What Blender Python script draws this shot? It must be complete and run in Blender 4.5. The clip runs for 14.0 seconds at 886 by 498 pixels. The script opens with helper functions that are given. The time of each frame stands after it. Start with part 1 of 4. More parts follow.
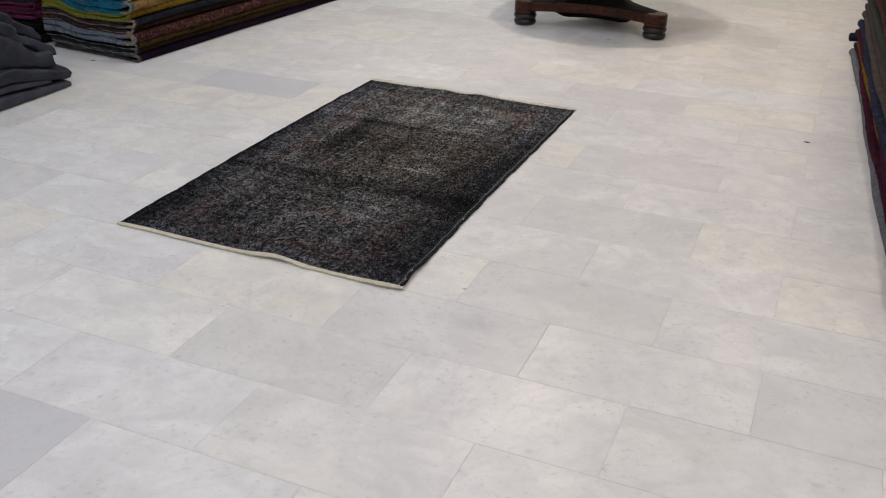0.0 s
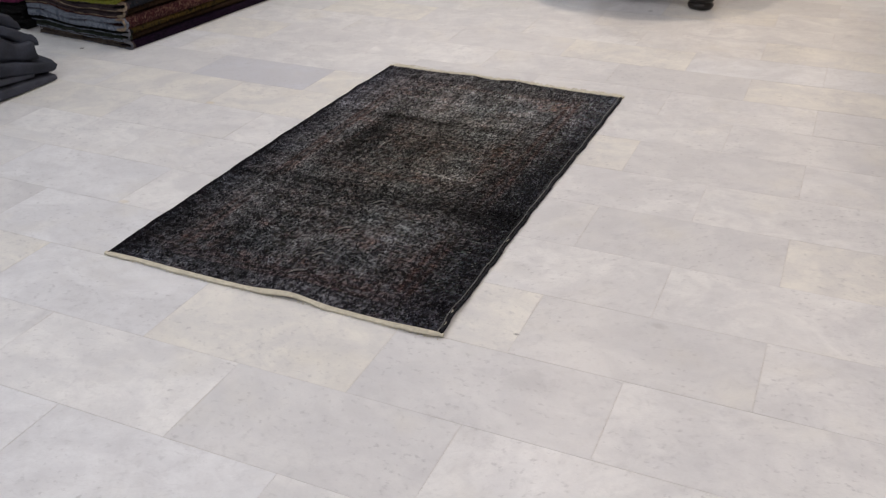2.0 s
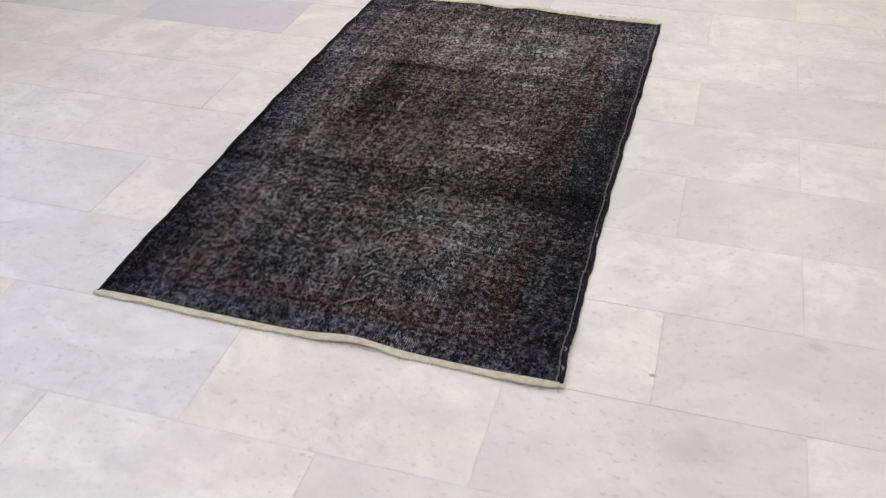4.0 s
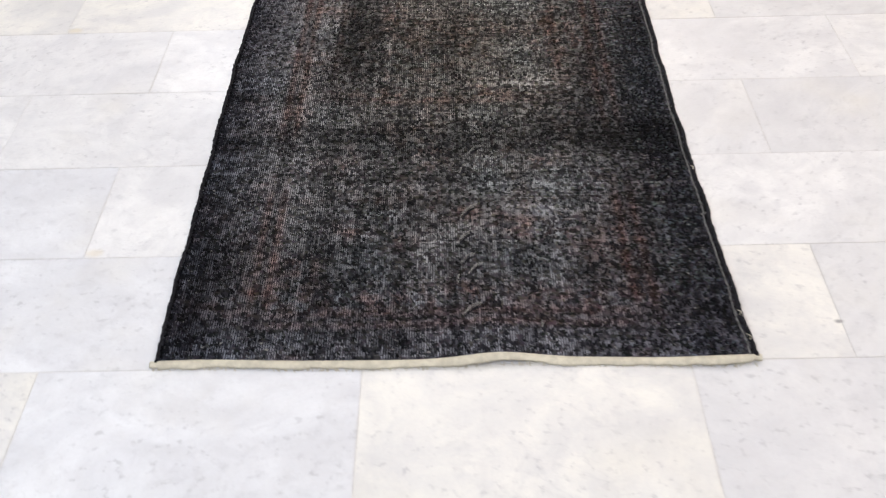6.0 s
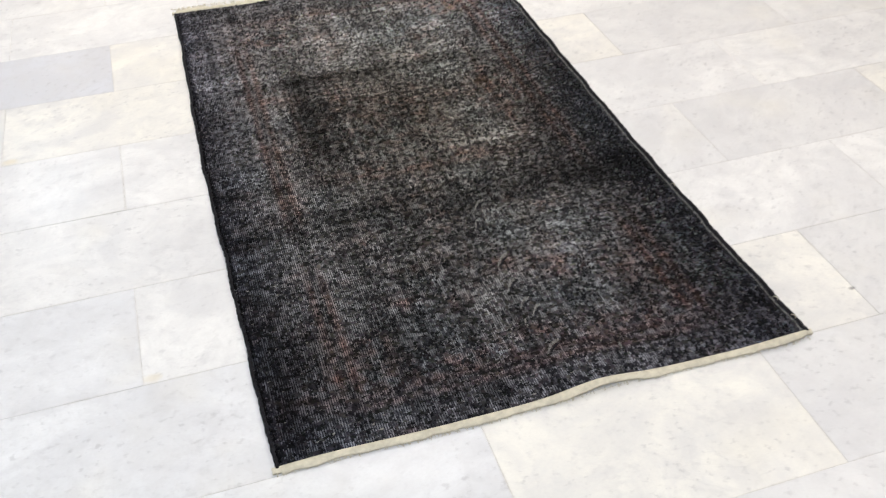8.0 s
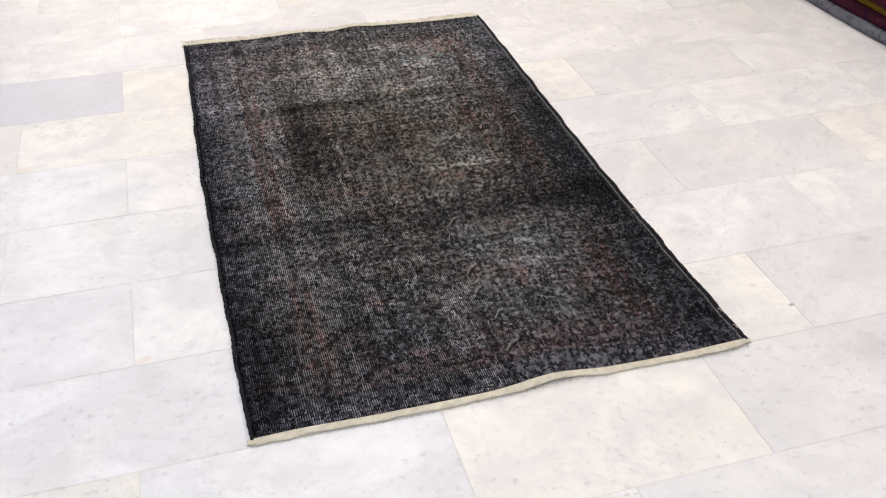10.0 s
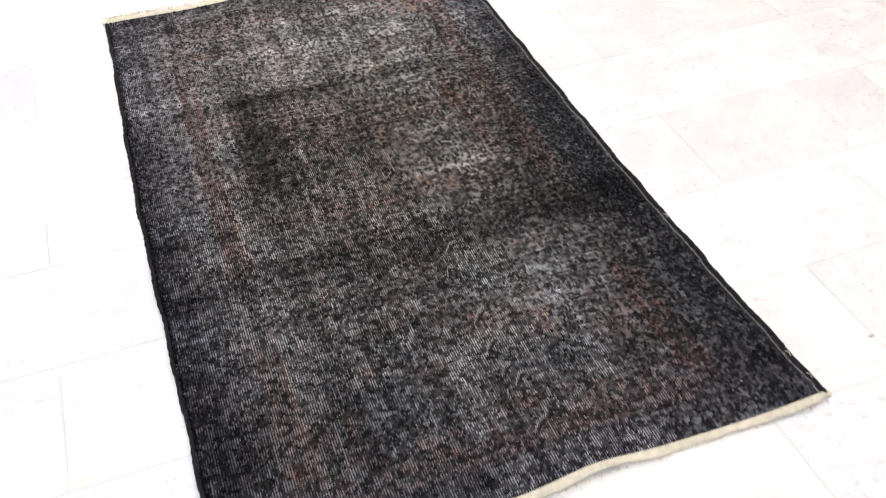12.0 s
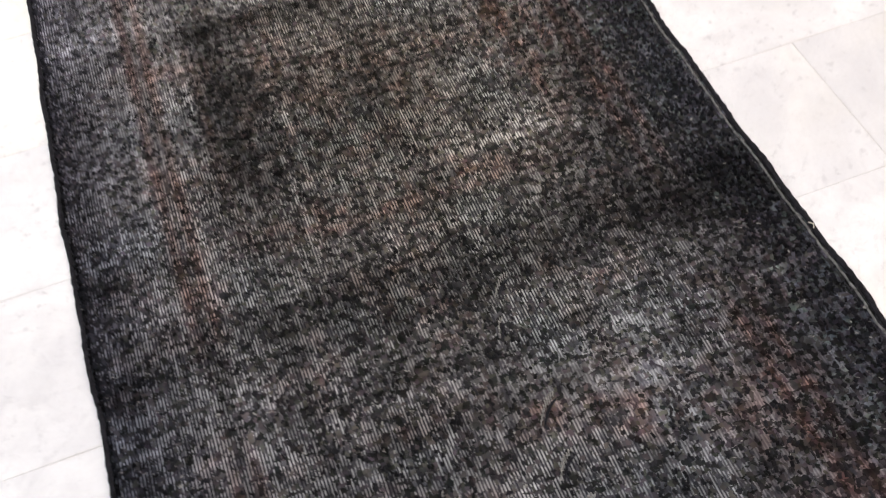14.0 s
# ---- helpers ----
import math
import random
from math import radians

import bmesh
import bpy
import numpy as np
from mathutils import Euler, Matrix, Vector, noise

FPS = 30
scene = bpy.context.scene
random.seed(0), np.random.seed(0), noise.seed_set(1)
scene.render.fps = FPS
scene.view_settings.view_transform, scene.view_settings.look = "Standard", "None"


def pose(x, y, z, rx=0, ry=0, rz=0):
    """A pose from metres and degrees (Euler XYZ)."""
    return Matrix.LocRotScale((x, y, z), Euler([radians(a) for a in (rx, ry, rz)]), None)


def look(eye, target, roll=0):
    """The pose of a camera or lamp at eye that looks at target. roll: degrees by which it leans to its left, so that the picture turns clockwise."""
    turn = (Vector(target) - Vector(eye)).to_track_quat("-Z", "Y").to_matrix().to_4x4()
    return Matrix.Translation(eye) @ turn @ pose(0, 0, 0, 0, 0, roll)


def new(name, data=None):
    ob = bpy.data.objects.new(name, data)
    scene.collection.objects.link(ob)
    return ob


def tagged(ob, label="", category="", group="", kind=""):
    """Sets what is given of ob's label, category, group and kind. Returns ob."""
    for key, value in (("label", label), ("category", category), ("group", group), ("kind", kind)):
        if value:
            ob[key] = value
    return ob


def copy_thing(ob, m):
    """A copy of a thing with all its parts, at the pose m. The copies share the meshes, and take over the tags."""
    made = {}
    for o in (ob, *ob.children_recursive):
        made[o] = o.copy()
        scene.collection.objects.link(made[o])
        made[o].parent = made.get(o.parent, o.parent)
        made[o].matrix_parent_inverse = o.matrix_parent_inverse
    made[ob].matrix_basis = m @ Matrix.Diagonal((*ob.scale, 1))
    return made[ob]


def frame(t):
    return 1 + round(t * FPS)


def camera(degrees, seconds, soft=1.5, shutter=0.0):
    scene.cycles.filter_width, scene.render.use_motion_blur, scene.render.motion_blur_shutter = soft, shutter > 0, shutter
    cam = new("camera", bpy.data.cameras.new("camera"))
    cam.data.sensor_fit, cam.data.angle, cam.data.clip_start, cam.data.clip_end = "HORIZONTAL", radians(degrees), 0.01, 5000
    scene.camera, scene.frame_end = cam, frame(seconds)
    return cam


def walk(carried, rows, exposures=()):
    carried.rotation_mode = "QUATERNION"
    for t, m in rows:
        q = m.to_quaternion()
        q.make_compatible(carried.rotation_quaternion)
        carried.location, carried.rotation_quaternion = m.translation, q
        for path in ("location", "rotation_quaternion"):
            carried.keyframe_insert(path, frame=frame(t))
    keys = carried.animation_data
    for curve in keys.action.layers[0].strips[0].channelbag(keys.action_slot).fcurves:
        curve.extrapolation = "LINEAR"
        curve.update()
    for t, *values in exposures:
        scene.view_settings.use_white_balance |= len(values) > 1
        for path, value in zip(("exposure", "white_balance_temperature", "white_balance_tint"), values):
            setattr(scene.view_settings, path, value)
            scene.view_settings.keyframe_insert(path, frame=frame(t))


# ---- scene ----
cam = camera(51.3, 14.0, soft=1.15, shutter=0.4)
EXPOSURES = [(0, -0.08, 6640, 11), (2.2, -0.02, 6670, 13), (5, 0.42, 6560, 12), (6.5, 0.68, 6490, 11), (7.5, 0.82, 6530, 8), (8.2, 0.54, 6630, 9), (10.5, 0.56, 6670, 13),
             (11.5, 0.66, 6650, 13), (12, 0.93, 6650, 13), (12.5, 1.24, 6630, 11), (13, 1.3, 6630, 11), (13.5, 1.22, 6630, 11), (14, 0.78, 6650, 13)]
PATH = [
    (0, (1.611, -2.599, 1.436), (0.922, -0.954, 0.531), 1.0),
    (0.5, (1.523, -2.624, 1.421), (0.856, -0.974, 0.509), 1.0),
    (1, (1.438, -2.567, 1.417), (0.765, -0.929, 0.488), 0.5),
    (1.5, (1.389, -2.347, 1.415), (0.703, -0.726, 0.465), -0.0),
    (2, (1.322, -2.146, 1.396), (0.624, -0.548, 0.417), -0.4),
    (2.2, (1.27, -2.103, 1.391), (0.58, -0.524, 0.377), -0.0),
    (4.3, (0.592, -1.631, 1.385), (0.173, -0.093, 0.177), -0.5),
    (4.5, (0.532, -1.593, 1.38), (0.151, -0.056, 0.158), -0.2),
    (5, (0.294, -1.548, 1.382), (0.037, -0.026, 0.11), -1.1),
    (5.5, (0.099, -1.516, 1.375), (-0.013, -0.013, 0.062), -2.6),
    (6, (-0.033, -1.391, 1.349), (-0.07, 0.047, -0.04), -2.2),
    (6.5, (-0.194, -1.245, 1.356), (-0.197, 0.173, -0.054), -4.2),
    (7, (-0.394, -1.232, 1.38), (-0.18, 0.171, -0.028), -2.7),
    (7.5, (-0.565, -1.295, 1.401), (-0.206, 0.13, 0.045), -3.0),
    (8, (-0.617, -1.375, 1.405), (-0.166, 0.082, 0.112), -1.2),
    (8.2, (-0.615, -1.415, 1.417), (-0.151, 0.064, 0.154), -0.4),
    (10.3, (-0.613, -1.609, 1.425), (-0.14, -0.074, 0.233), 0.8),
    (10.5, (-0.608, -1.568, 1.417), (-0.125, -0.043, 0.218), 0.9),
    (11, (-0.643, -1.408, 1.408), (-0.081, 0.06, 0.171), 0.4),
    (11.5, (-0.625, -1.263, 1.402), (-0.039, 0.145, 0.107), -0.6),
    (12, (-0.506, -1.077, 1.386), (-0.018, 0.31, 0.03), -1.8),
    (12.5, (-0.391, -0.888, 1.382), (0.024, 0.5, 0.002), -2.1),
    (13, (-0.382, -0.673, 1.345), (0.034, 0.664, -0.083), -1.6),
    (13.5, (-0.38, -0.455, 1.309), (0.04, 0.725, -0.25), -3.6),
    (14, (-0.276, -0.351, 1.231), (0.027, 0.711, -0.437), -5.6),
]
walk(cam, [(t, look(eye, target, roll)) for t, eye, target, roll in PATH], EXPOSURES)

# ---- world ----
world = bpy.data.worlds.new("world")
world.use_nodes = True
scene.world = world
world.node_tree.nodes["Background"].inputs[0].default_value = (0.9, 0.95, 1.0, 1)
world.node_tree.nodes["Background"].inputs[1].default_value = 0.02

CEIL = 2.85
TW, TL = 0.305, 0.61
LAMP_WATTS = 23.0
# place of each ceiling lamp, known or added as fill, and its share of the power; those deeper in the shop are warmer
WARM_LAMPS = [(1.4, 4.5, 0.64), (1.2, 8.7, 0.6), (1.2, 12.2, 0.5), (0.05, 3.08, 1.15), (-0.3, 8.2, 0.5), (-0.1, 12.0, 0.5), (-1.7, 8.4, 0.5)]
# the last two are unseen fill, added behind the camera
COOL_LAMPS = [(0.08, 2.0, 0.70), (0.1, -3.6, 0.68), (3.3, -2.4, 0.8)]
# added bluish fill that cools and brightens the left side; no known lamps
COLD_FILL = [(-1.7, 4.6, 1.35), (-1.9, 1.4, 0.48), (-1.3, -1.6, 0.95), (-3.3, -2.4, 1.15)]
# added fill for the floor on the right, likewise without known lamps
MILD_FILL = [(2.2, 0.4, 0.62), (1.5, -1.6, 0.68)]
LAMPS = WARM_LAMPS + COOL_LAMPS + COLD_FILL + MILD_FILL


# ---- material helpers ----
class Nodes:
    """A small wrapper for building node materials."""

    def __init__(self, name):
        self.mat = bpy.data.materials.new(name)
        self.mat.use_nodes = True
        self.tree = self.mat.node_tree
        self.bsdf = self.tree.nodes["Principled BSDF"]

    def link(self, a, b):
        if hasattr(a, "links"):
            self.tree.links.new(a, b)
        elif isinstance(a, (tuple, list)) and len(a) == 3 and b.type == "RGBA":
            b.default_value = (*a, 1)
        else:
            b.default_value = a

    def node(self, kind, **props):
        n = self.tree.nodes.new(kind)
        for k, v in props.items():
            setattr(n, k, v)
        return n

    def math(self, op, a, b=0.5, c=0.5):
        n = self.node("ShaderNodeMath", operation=op)
        for s, v in zip(n.inputs, (a, b, c)):
            self.link(v, s)
        return n.outputs[0]

    def vec(self, op, a, b=(0, 0, 0)):
        n = self.node("ShaderNodeVectorMath", operation=op)
        self.link(a, n.inputs[0])
        if op == "SCALE":
            self.link(b, n.inputs["Scale"])
        else:
            self.link(b, n.inputs[1])
        return n.outputs[0]

    def noise(self, vector, scale, detail=2.0, rough=0.5, distort=0.0):
        n = self.node("ShaderNodeTexNoise")
        self.link(vector, n.inputs["Vector"])
        n.inputs["Scale"].default_value = scale
        n.inputs["Detail"].default_value = detail
        n.inputs["Roughness"].default_value = rough
        n.inputs["Distortion"].default_value = distort
        return n.outputs[0]

    def voronoi(self, vector, scale, out="Distance"):
        n = self.node("ShaderNodeTexVoronoi")
        self.link(vector, n.inputs["Vector"])
        n.inputs["Scale"].default_value = scale
        return n.outputs[out]

    def ramp(self, fac, lo, hi, a=0.0, b=1.0):
        n = self.node("ShaderNodeMapRange", interpolation_type="SMOOTHSTEP")
        for s, v in zip(n.inputs, (fac, lo, hi, a, b)):
            self.link(v, s)
        return n.outputs[0]

    def mix(self, fac, a, b, blend="MIX"):
        n = self.node("ShaderNodeMix", data_type="RGBA", blend_type=blend)
        self.link(fac, n.inputs[0])
        self.link(a, n.inputs[6])
        self.link(b, n.inputs[7])
        return n.outputs[2]

    def coords(self, which="Object"):
        return self.node("ShaderNodeTexCoord").outputs[which]

    def scaled(self, vector, s):
        return self.vec("MULTIPLY", vector, s)

    def bump(self, height, strength, distance):
        n = self.node("ShaderNodeBump")
        n.inputs["Strength"].default_value = strength
        n.inputs["Distance"].default_value = distance
        self.link(height, n.inputs["Height"])
        self.tree.links.new(n.outputs[0], self.bsdf.inputs["Normal"])

    def out(self, color, rough, spec=0.5, sheen=0.0):
        self.link(color, self.bsdf.inputs["Base Color"])
        self.link(rough, self.bsdf.inputs["Roughness"])
        self.bsdf.inputs["Specular IOR Level"].default_value = spec
        self.bsdf.inputs["Sheen Weight"].default_value = sheen
        return self.mat


GREY_STAIN, DARK_STAIN, YELLOW_STAIN = (0.40, 0.40, 0.42), (0.12, 0.12, 0.13), (0.62, 0.54, 0.38)
# place, size, strength and colour of marks on the floor
STAINS = [(0.69, -0.216, 0.012, 0.7, DARK_STAIN), (0.785, -0.40, 0.10, 0.38, GREY_STAIN), (1.03, -0.03, 0.03, 0.5, GREY_STAIN),
          (-0.81, 0.015, 0.028, 0.40, YELLOW_STAIN), (-1.115, 0.93, 0.03, 0.5, YELLOW_STAIN)]


def marble(name, per_object):
    """Polished white marble; each slab has its own tone, clouding, streaks and flecks."""
    n = Nodes(name)
    pos = n.node("ShaderNodeNewGeometry").outputs["Position"]
    if per_object:
        info = n.node("ShaderNodeObjectInfo")
        tone, rnd = info.outputs["Color"], info.outputs["Random"]
    else:
        rnd = n.node("ShaderNodeNewGeometry").outputs["Random Per Island"]
        tone = n.mix(n.math("POWER", rnd, 1.6), (0.75, 0.742, 0.73), (0.64, 0.64, 0.655))
    shift = n.node("ShaderNodeCombineXYZ")
    n.link(n.math("MULTIPLY", rnd, 91.0), shift.inputs[0])
    n.link(n.math("MULTIPLY", rnd, 57.0), shift.inputs[1])
    p = n.vec("ADD", pos, shift.outputs[0])
    turn = n.node("ShaderNodeVectorRotate", rotation_type="Z_AXIS")
    n.link(p, turn.inputs["Vector"])
    n.link(n.math("MULTIPLY_ADD", rnd, 1.2, -0.9), turn.inputs["Angle"])
    q = turn.outputs[0]
    cloud = n.ramp(n.noise(n.scaled(q, (4.2, 5.2, 1)), 1.0, 5, 0.62, 0.8), 0.36, 0.66)
    col = n.mix(n.math("MULTIPLY", cloud, 0.46), tone, (0.50, 0.505, 0.535))
    # pale cloudy patches between the greyer bed
    milk = n.ramp(n.noise(n.scaled(q, (10, 11, 1)), 1.0, 5, 0.6, 0.8), 0.32, 0.72)
    col = n.mix(n.math("MULTIPLY", milk, 0.42), col, (0.53, 0.53, 0.55))
    # soft grey flecks, lying along the bed of the stone
    mottle = n.noise(q, 46.0, 5, 0.7, 0.3)
    gate = n.ramp(n.noise(q, 5.0, 3, 0.6), 0.36, 0.66)
    spots = n.ramp(n.noise(n.scaled(q, (26, 31, 1)), 1.0, 5, 0.70, 0.5), 0.46, 0.72)
    col = n.mix(n.math("MULTIPLY", n.math("MULTIPLY", spots, gate), 0.36), col, (0.42, 0.42, 0.445))
    flecks = n.math("MULTIPLY", n.ramp(n.noise(n.scaled(q, (52, 62, 1)), 1.0, 3, 0.55), 0.56, 0.73), n.ramp(n.noise(q, 4.0, 3, 0.6), 0.42, 0.62, 0.3, 1.0))
    col = n.mix(n.math("MULTIPLY", flecks, 0.44), col, (0.34, 0.34, 0.365))
    grain = n.ramp(n.noise(n.scaled(q, (90, 130, 1)), 1.0, 4, 0.7), 0.46, 0.72)
    col = n.mix(n.math("MULTIPLY", grain, 0.10), col, (0.44, 0.44, 0.46))
    # rare hair veins
    vein = n.math("ABSOLUTE", n.math("SUBTRACT", n.noise(n.scaled(q, (2.2, 6.0, 1)), 1.0, 4, 0.6, 0.9), 0.5))
    veil = n.math("MULTIPLY", n.ramp(vein, 0.0, 0.012, 1.0, 0.0), n.ramp(n.noise(q, 3.0, 2), 0.50, 0.68))
    col = n.mix(n.math("MULTIPLY", veil, 0.12), col, (0.42, 0.42, 0.44))
    # single stains and chips
    for sx, sy, size, amount, tint in STAINS:
        away = n.vec("SUBTRACT", pos, (sx, sy, 0))
        length = n.node("ShaderNodeVectorMath", operation="LENGTH")
        n.link(n.scaled(away, (1.0, 1.6, 1.0)), length.inputs[0])
        ragged = n.math("MULTIPLY_ADD", mottle, size * 1.2, n.math("SUBTRACT", length.outputs["Value"], size * 0.6))
        col = n.mix(n.math("MULTIPLY", n.ramp(ragged, size * 0.2, size, 1.0, 0.0), amount), col, tint)
    # warm staining in patches
    warm = n.ramp(n.noise(p, 2.6, 3, 0.6), 0.52, 0.75)
    col = n.mix(n.math("MULTIPLY", warm, 0.22), col, (0.74, 0.70, 0.58))
    # scuffs and dust
    dust = n.noise(pos, 160, 3, 0.7)
    col = n.mix(n.ramp(dust, 0.3, 0.8, 0.0, 0.10), col, (0.46, 0.45, 0.45))
    if per_object:
        # dirt rubbed into the worn arrises, in uneven stretches
        place = n.node("ShaderNodeSeparateXYZ")
        n.link(n.coords(), place.inputs[0])
        to_end = n.math("SUBTRACT", TL / 2, n.math("ABSOLUTE", place.outputs[0]))
        to_side = n.math("SUBTRACT", TW / 2, n.math("ABSOLUTE", place.outputs[1]))
        rim = n.math("MULTIPLY_ADD", n.noise(pos, 60, 4, 0.7), -0.008, n.math("MINIMUM", to_end, to_side))
        worn = n.ramp(n.noise(pos, 5.0, 4, 0.65), 0.40, 0.70, 0.05, 0.34)
        col = n.mix(n.math("MULTIPLY", n.ramp(rim, -0.0045, 0.0015, 1.0, 0.0), worn), col, (0.44, 0.41, 0.38))
    rough = n.math("ADD", n.ramp(n.noise(pos, 5.0, 1, 0.4), 0.2, 0.8, 0.27, 0.31), n.math("MULTIPLY", rnd, 0.06))
    n.bump(n.noise(pos, 9, 1, 0.4), 0.05, 0.004)
    return n.out(col, rough, 0.14)


def plain(name, color, rough=0.6, vary=0.12, scale=12.0, relief=0.2, spec=0.4, depth=0.002):
    n = Nodes(name)
    p = n.coords()
    a = n.noise(p, scale, 4, 0.6)
    b = n.noise(p, scale * 11, 3, 0.6)
    dark = tuple(c * (1 - 2.2 * vary) for c in color)
    light = tuple(min(1, c * (1 + 1.2 * vary)) for c in color)
    col = n.mix(n.ramp(a, 0.3, 0.7), dark, light)
    col = n.mix(n.ramp(b, 0.35, 0.8, 0, 0.35), col, dark)
    n.bump(b, relief, depth)
    return n.out(col, rough, spec)


def pile_cloth(name, base, accent, third, size=1.0, bands=0.0):
    """Woven rug cloth with worn motifs."""
    n = Nodes(name)
    p = n.coords()
    rnd = n.node("ShaderNodeObjectInfo").outputs["Random"]
    shift = n.node("ShaderNodeCombineXYZ")
    n.link(n.math("MULTIPLY", rnd, 31.0), shift.inputs[0])
    n.link(n.math("MULTIPLY", rnd, 17.0), shift.inputs[1])
    p = n.vec("ADD", p, shift.outputs[0])
    motif = n.noise(n.scaled(p, (1, 1, 1)), 30 / size, 3, 0.6, 1.4)
    cells = n.voronoi(p, 44 / size)
    col = n.mix(n.ramp(motif, 0.50, 0.60), base, accent)
    col = n.mix(n.math("MULTIPLY", n.ramp(cells, 0.16, 0.28, 1, 0), n.ramp(n.noise(p, 6, 2), 0.46, 0.6)), col, third)
    grain = n.noise(p, 260, 3, 0.7)
    col = n.mix(n.ramp(grain, 0.35, 0.75, 0.0, 0.65), col, tuple(c * 0.35 for c in base))
    wear = n.noise(p, 3.5, 4, 0.6)
    col = n.mix(n.ramp(wear, 0.45, 0.8, 0, 0.4), col, tuple(0.8 * c + 0.008 for c in base))
    n.bump(n.math("ADD", grain, n.math("MULTIPLY", motif, 0.8)), 0.9, 0.006)
    return n.out(col, 0.95, 0.04, 0.0)


def wood(name, dark, light, gloss=0.20):
    n = Nodes(name)
    p = n.coords()
    g = n.noise(n.scaled(p, (9, 9, 70)), 1.0, 4, 0.65, 0.8)
    col = n.mix(n.ramp(g, 0.32, 0.7), dark, light)
    col = n.mix(n.ramp(n.noise(p, 5, 3), 0.4, 0.8, 0, 0.6), col, tuple(c * 0.4 for c in dark))
    n.bump(g, 0.15, 0.002)
    return n.out(col, n.ramp(n.noise(p, 20, 3), 0.3, 0.7, 0.26, 0.45), gloss)


def worn_rug(name):
    """The overdyed rug: bare warp ribs along its length, clipped knots in rows, a faded design held in the mesh."""
    n = Nodes(name)
    p = n.coords()
    design = n.node("ShaderNodeAttribute", attribute_name="design").outputs["Color"]
    bare = n.node("ShaderNodeAttribute", attribute_name="bare").outputs["Fac"]
    wob = n.node("ShaderNodeTexNoise")
    n.link(p, wob.inputs["Vector"])
    wob.inputs["Scale"].default_value = 110
    pw = n.vec("ADD", p, n.vec("SCALE", n.vec("SUBTRACT", wob.outputs["Color"], (0.5, 0.5, 0.5)), 0.014))
    # single knots: a grid of cells, each with a shade of its own
    cell = n.vec("FLOOR", n.scaled(pw, (1 / 0.0062, 1 / 0.0068, 0)))
    dice = n.node("ShaderNodeTexWhiteNoise", noise_dimensions="2D")
    n.link(cell, dice.inputs["Vector"])
    one, hue = dice.outputs["Value"], dice.outputs["Color"]
    iso = n.noise(n.scaled(pw, (68, 62, 1)), 1.0, 2, 0.5, 0.4)
    weft = n.noise(n.scaled(pw, (26, 120, 1)), 1.0, 2, 0.5)
    warp = n.noise(n.scaled(pw, (120, 24, 1)), 1.0, 2, 0.5)
    woven = n.math("ADD", n.math("MULTIPLY", iso, 0.66), n.math("MULTIPLY", n.math("ADD", weft, warp), 0.46))
    clump = n.math("SUBTRACT", woven, 0.29)
    cover = n.math("MULTIPLY_ADD", one, 0.24, n.math("MULTIPLY_ADD", clump, 0.80, -0.02))
    felt = n.node("ShaderNodeAttribute", attribute_name="felt").outputs["Fac"]
    edge = n.math("MULTIPLY_ADD", felt, 0.075, n.ramp(bare, 0.50, 0.98, 0.424, 0.484))
    knot = n.ramp(cover, edge, n.math("ADD", edge, 0.065))
    # warp ribs, parallel but for a slight drift, broken into dashes by the weft
    sep = n.node("ShaderNodeSeparateXYZ")
    n.link(p, sep.inputs[0])
    drift = n.noise(n.scaled(p, (9, 4, 1)), 1.0, 2)
    phase = n.math("MULTIPLY_ADD", sep.outputs[0], 2 * math.pi / 0.0048, n.math("MULTIPLY", drift, 7.0))
    rib = n.ramp(n.math("SINE", phase), -0.65, 0.85)
    rib = n.math("ADD", n.math("MULTIPLY", rib, n.ramp(bare, 0.50, 0.92, 0.30, 1.15)), n.ramp(bare, 0.50, 0.92, 0.32, -0.02))
    dash = n.noise(n.scaled(p, (96, 52, 1)), 1.0, 2, 0.55)
    thread = n.math("MULTIPLY", rib, n.ramp(dash, 0.36, 0.52, 0.20, 1.1))
    tint = n.vec("ADD", n.vec("SCALE", n.vec("SUBTRACT", hue, (0.5, 0.5, 0.5)), 0.26), (1.0, 1.0, 1.0))
    ground = n.mix(1.0, design, tint, "MULTIPLY")
    light = n.mix(1.0, design, n.mix(n.ramp(bare, 0.60, 0.95), (3.55, 3.48, 3.48), (4.2, 4.13, 4.13)), "MULTIPLY")
    gap = n.mix(1.0, design, n.mix(n.ramp(bare, 0.60, 0.95), (0.54, 0.49, 0.62), (0.34, 0.31, 0.41)), "MULTIPLY")
    ribbed = n.mix(thread, gap, light)
    # matted pile between, grey where it is rubbed
    matted = n.vec("SCALE", ground, n.ramp(n.noise(n.scaled(pw, (130, 110, 1)), 1.0, 2, 0.6), 0.34, 0.66, 2.5, 1.0))
    patch = n.noise(n.scaled(pw, (26, 34, 1)), 1.0, 3, 0.6)
    open_warp = n.ramp(n.math("ADD", bare, n.math("MULTIPLY_ADD", patch, 1.4, -0.70)), 0.10, 0.42)
    body = n.mix(open_warp, matted, ribbed)
    stub = n.vec("SCALE", ground, n.ramp(n.math("POWER", one, 3.0), 0.0, 1.0, 0.20, 1.0))
    col = n.mix(knot, body, stub)
    # pale lint and broken threads
    lint = n.ramp(n.noise(n.scaled(pw, (100, 170, 1)), 1.0, 1.5, 0.5, 0.6), 0.68, 0.76)
    col = n.mix(n.math("MULTIPLY", lint, 0.7), col, (0.24, 0.235, 0.22))
    return n.out(col, 0.95, 0.05, 0.0)


